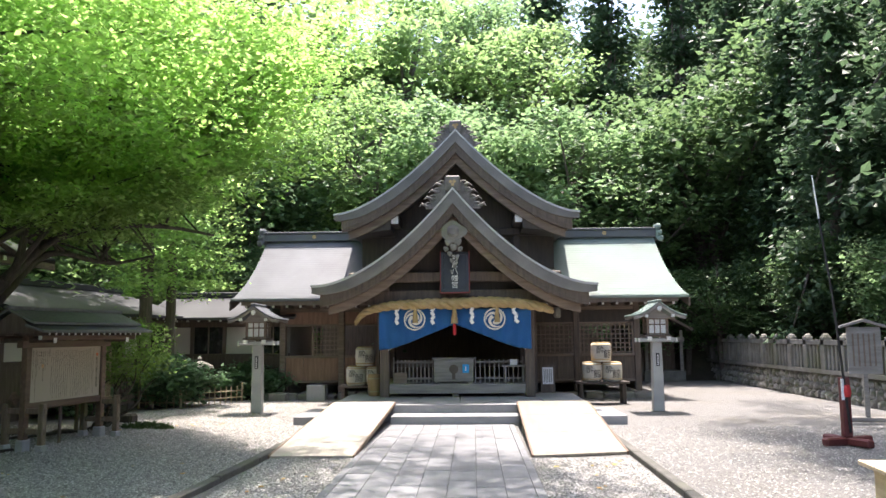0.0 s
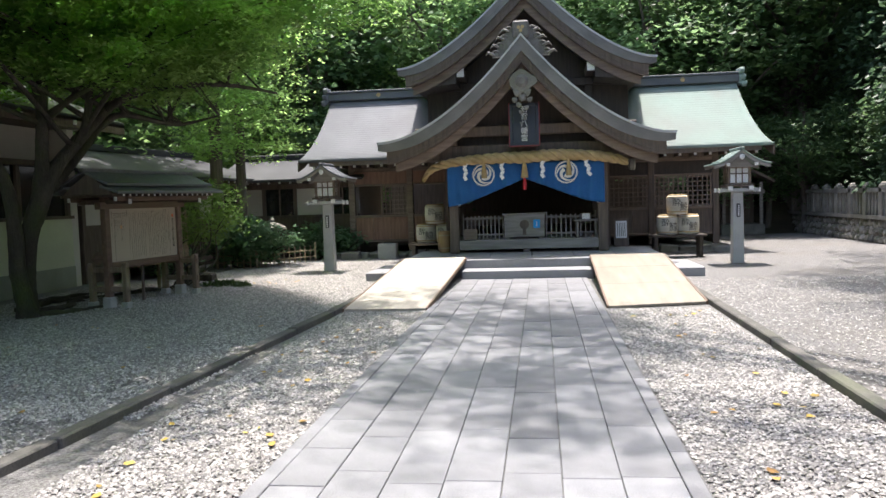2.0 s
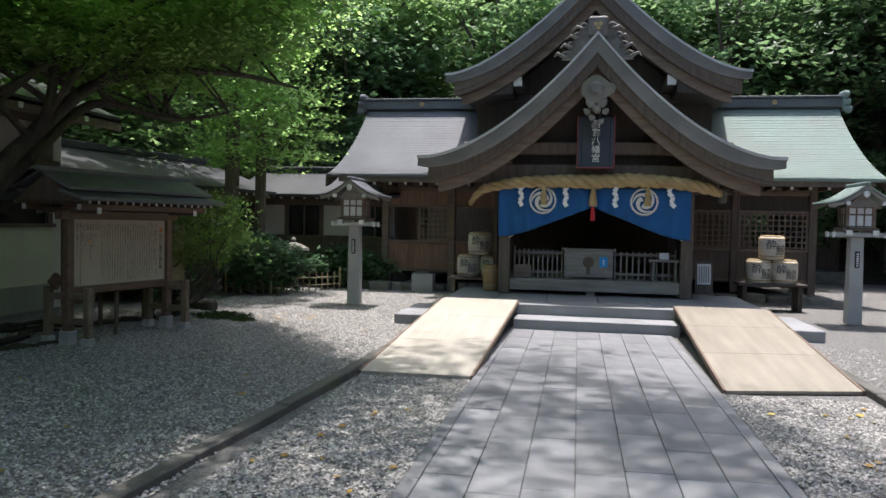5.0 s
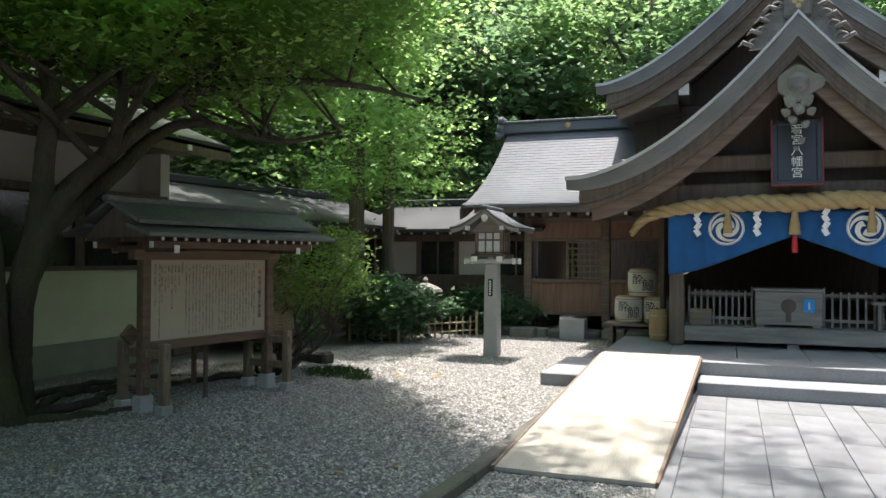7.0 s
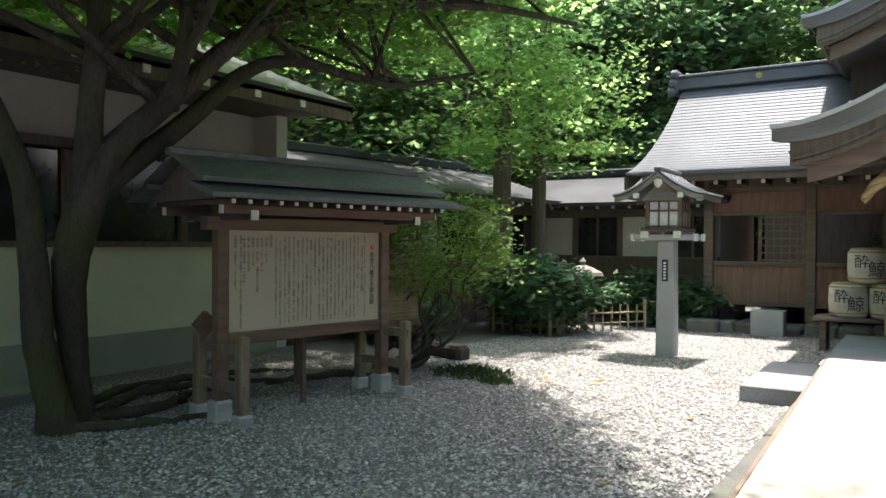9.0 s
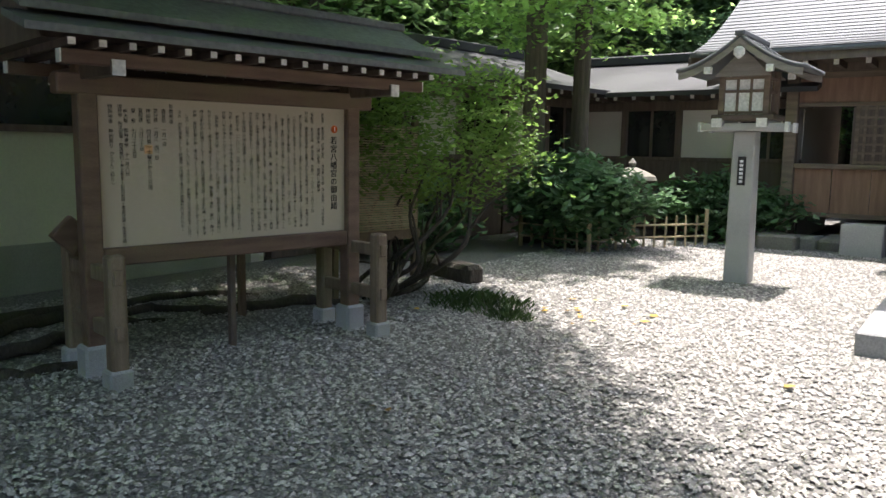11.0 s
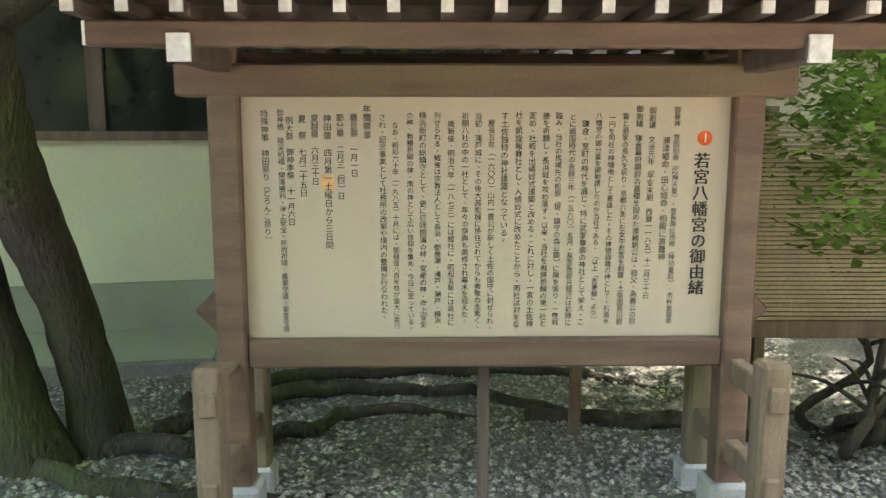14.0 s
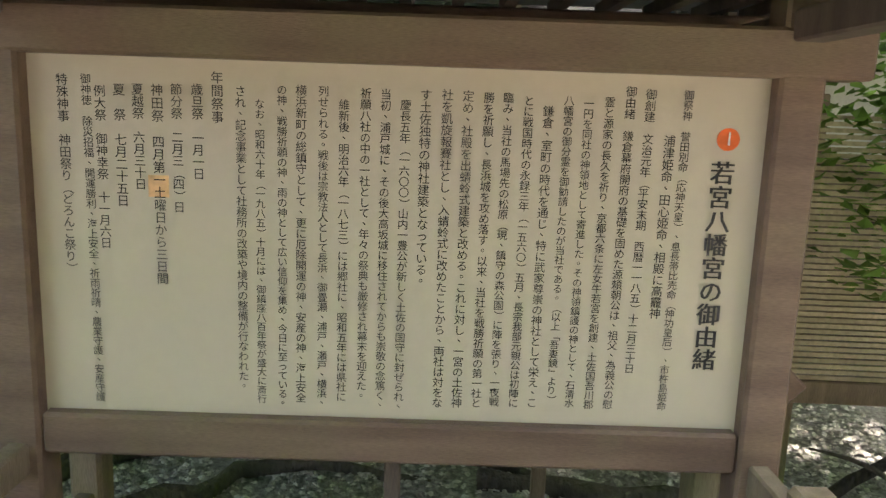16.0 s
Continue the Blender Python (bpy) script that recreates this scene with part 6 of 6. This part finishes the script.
grass_patch("grass", "low tuft of yellow green weeds on the gravel", -5.3, 13.5, 0.2, 0.15, 250, 0.08, 5)

# ---- writing on the notice board ----
BH = B1 - B0


def write_column(u, v, body, pitch, size):
    """One upright line of writing, a mesh of its own."""
    items = []
    for i, ch in enumerate(body):
        if ch == "　":
            continue
        dx, dz = (0.3 * size, 0.3 * size) if ch in "、。" else (0, 0)
        top = B1 - v * BH - (i + 0.5) * pitch
        if ch in "（）「」":
            items.append((ch, size, lambda x, y, top=top: (u * BW + y, -0.004, top - x)))
        else:
            items.append((ch, size, lambda x, y, top=top, dx=dx, dz=dz: (u * BW + x + dx, -0.004, top + y + dz)))
    return script_part("line_of_script", items, INK, panel, "upright line of black script")


for u, v, end, body in COLUMNS:
    pitch = (end - v) * BH / len(body)
    write_column(u, v, body, pitch, max(0.019, min(0.028, pitch * 1.04)))
for u in (0.9442, 0.9458):
    write_column(u, 0.228, "若宮八幡宮の御由緒", 0.054, 0.055)
part("number_disc", lathe(BM(), [(0.025, 0), (0.025, 0.003)], 24, m=pose(0.949 * BW, 0.0, B1 - 0.165 * BH, 90, 0, 0)), material("orange paint", (0.75, 0.12, 0.015), (0.8, 0.15, 0.02), 0.5, 3, 40, 0.0), panel, "orange number disc")
script_part("number_figure", [("1", 0.042, lambda x, y: (0.949 * BW + x, -0.0075, B1 - 0.165 * BH + y))], PAPER, panel, "white figure one")
part("patch", bx(0.158 * BW, -0.0025, B1 - 0.375 * BH, 0.186 * BW, -0.001, B1 - 0.315 * BH), material("faded orange patch", (0.72, 0.42, 0.2), (0.75, 0.46, 0.23), 0.6, 3, 40, 0.0), panel, "faded orange patch")

# ---- paving stones ----
pv = random.Random(9)
cols = [PX0 + 0.1 + (PX1 - PX0 - 0.2) * i / 7 for i in range(8)]
tile_mesh = {}


def tile(w, l):
    key = (round(w, 3), round(l, 3))
    if key not in tile_mesh:
        bm = bx(-w / 2 + 0.0025, -l / 2 + 0.0025, -0.03, w / 2 - 0.0025, l / 2 - 0.0025, 0.0, bevel=0.004)
        me = bpy.data.meshes.new("paving_stone")
        bm.to_mesh(me)
        bm.free()
        me.materials.append(PAVING)
        tile_mesh[key] = me
    return tile_mesh[key]


def lay(x, y, w, l):
    o = new("paving_stone", tile(w, l))
    o.parent = path_base
    o.matrix_world = pose(x, y, 0.022 + pv.uniform(-0.002, 0.002), pv.uniform(-0.2, 0.2), pv.uniform(-0.2, 0.2), 0)


for c in range(7):
    w = cols[c + 1] - cols[c]
    y = -1.0 - (c % 2) * 0.4 - (c % 3) * 0.17
    while y < PY1 - 0.02:
        l = pv.choice((0.6, 0.9, 0.9, 1.1))
        l = min(l, PY1 - 0.01 - y)
        if l > 0.08:
            lay((cols[c] + cols[c + 1]) / 2, y + l / 2, w, l)
        y += l
for x in (PX0 + 0.05, PX1 - 0.05):
    y = -1.0
    while y < PY1 - 0.3:
        lay(x, y + 0.45, 0.1, 0.9)
        y += 0.9

# ---- pebbles and fallen leaves ----
nr = np.random.RandomState(3)


def scatter(name, label, n, x0, x1, y0, y1, s0, s1, mat_):
    u = nr.rand(n, 2)
    P = np.stack([x0 + (x1 - x0) * u[:, 0], y0 + (y1 - y0) * u[:, 1], np.zeros(n)], 1)
    S = s0 + (s1 - s0) * nr.rand(n, 1) ** 2
    octa = np.array([(1, 0, 0), (-1, 0, 0), (0, 1, 0), (0, -1, 0), (0, 0, 0.6), (0, 0, -0.4)])
    A = nr.rand(n) * 6.283
    ca, sa = np.cos(A), np.sin(A)
    V = octa[None] * (0.65 + 0.7 * nr.rand(n, 6, 1)) * S[:, None]
    W = np.stack([V[..., 0] * ca[:, None] - V[..., 1] * sa[:, None], V[..., 0] * sa[:, None] + V[..., 1] * ca[:, None], V[..., 2]], 2)
    W[..., 2] += nr.uniform(-0.4, 0.4, (n, 1)) * W[..., 0] * 0.8
    W += P[:, None] + np.array([0, 0, 0.006])
    F = np.array([(0, 2, 4), (2, 1, 4), (1, 3, 4), (3, 0, 4)])
    faces = (F[None] + (np.arange(n) * 6)[:, None, None]).reshape(-1, 3)
    me = bpy.data.meshes.new(name)
    me.from_pydata(W.reshape(-1, 3).tolist(), [], faces.tolist())
    me.materials.append(mat_)
    return tagged(new(name, me), label, "gravel", "", "stuff")


scatter("gravel", "loose grey pebbles of the court before the notice board", 85000, -6.6, -2.66, 5.0, 14.2, 0.007, 0.02, PEBBLE)
scatter("gravel", "loose grey pebbles behind the notice board", 16000, -8.5, -6.6, 9.0, 14.2, 0.007, 0.02, PEBBLE)
scatter("gravel", "loose grey pebbles west of the path", 36000, -2.5, -1.37, 2.0, 10.1, 0.007, 0.02, PEBBLE)
scatter("gravel", "loose grey pebbles east of the path", 36000, 1.0, 2.3, 2.0, 10.1, 0.007, 0.02, PEBBLE)
scatter("gravel", "loose grey pebbles of the east court", 30000, 2.5, 7.5, 3.0, 13.5, 0.007, 0.02, PEBBLE)
scatter("gravel", "loose grey pebbles by the west kerb", 20000, -6.0, -2.95, 1.5, 5.5, 0.007, 0.02, PEBBLE)
scatter("gravel", "loose grey pebbles around the west lantern", 42000, -7.0, -2.7, 14.2, 19.4, 0.007, 0.021, PEBBLE)

# fallen leaves
fl = random.Random(31)
vs, fs = [], []
for _ in range(90):
    x, y = fl.choice(((fl.uniform(-6.2, -2.7), fl.uniform(5, 14)), (fl.uniform(1.1, 2.3), fl.uniform(3.5, 10)), (fl.uniform(-5.3, -4.3), fl.uniform(13.4, 14.6)), (fl.uniform(-2.4, -1.4), fl.uniform(3.5, 9))))
    a, r = fl.uniform(0, 6.28), fl.uniform(0.02, 0.045)
    k = len(vs)
    for i in range(5):
        b = a + i * 1.2566
        vs.append((x + r * math.cos(b) * (1 if i % 2 else 0.6), y + r * math.sin(b), 0.018 + fl.uniform(0, 0.012)))
    fs.append(tuple(range(k, k + 5)))
me = bpy.data.meshes.new("fallen_leaves")
me.from_pydata(vs, [], fs)
me.materials.append(material("dry fallen leaf", (0.3, 0.12, 0.03), (0.42, 0.33, 0.06), 0.7, 0.6, 40, 0.1, per_island=0.4))
tagged(new("fallen_leaves", me), "scattered dry orange and yellow leaves on the gravel", "leaves", "", "stuff")
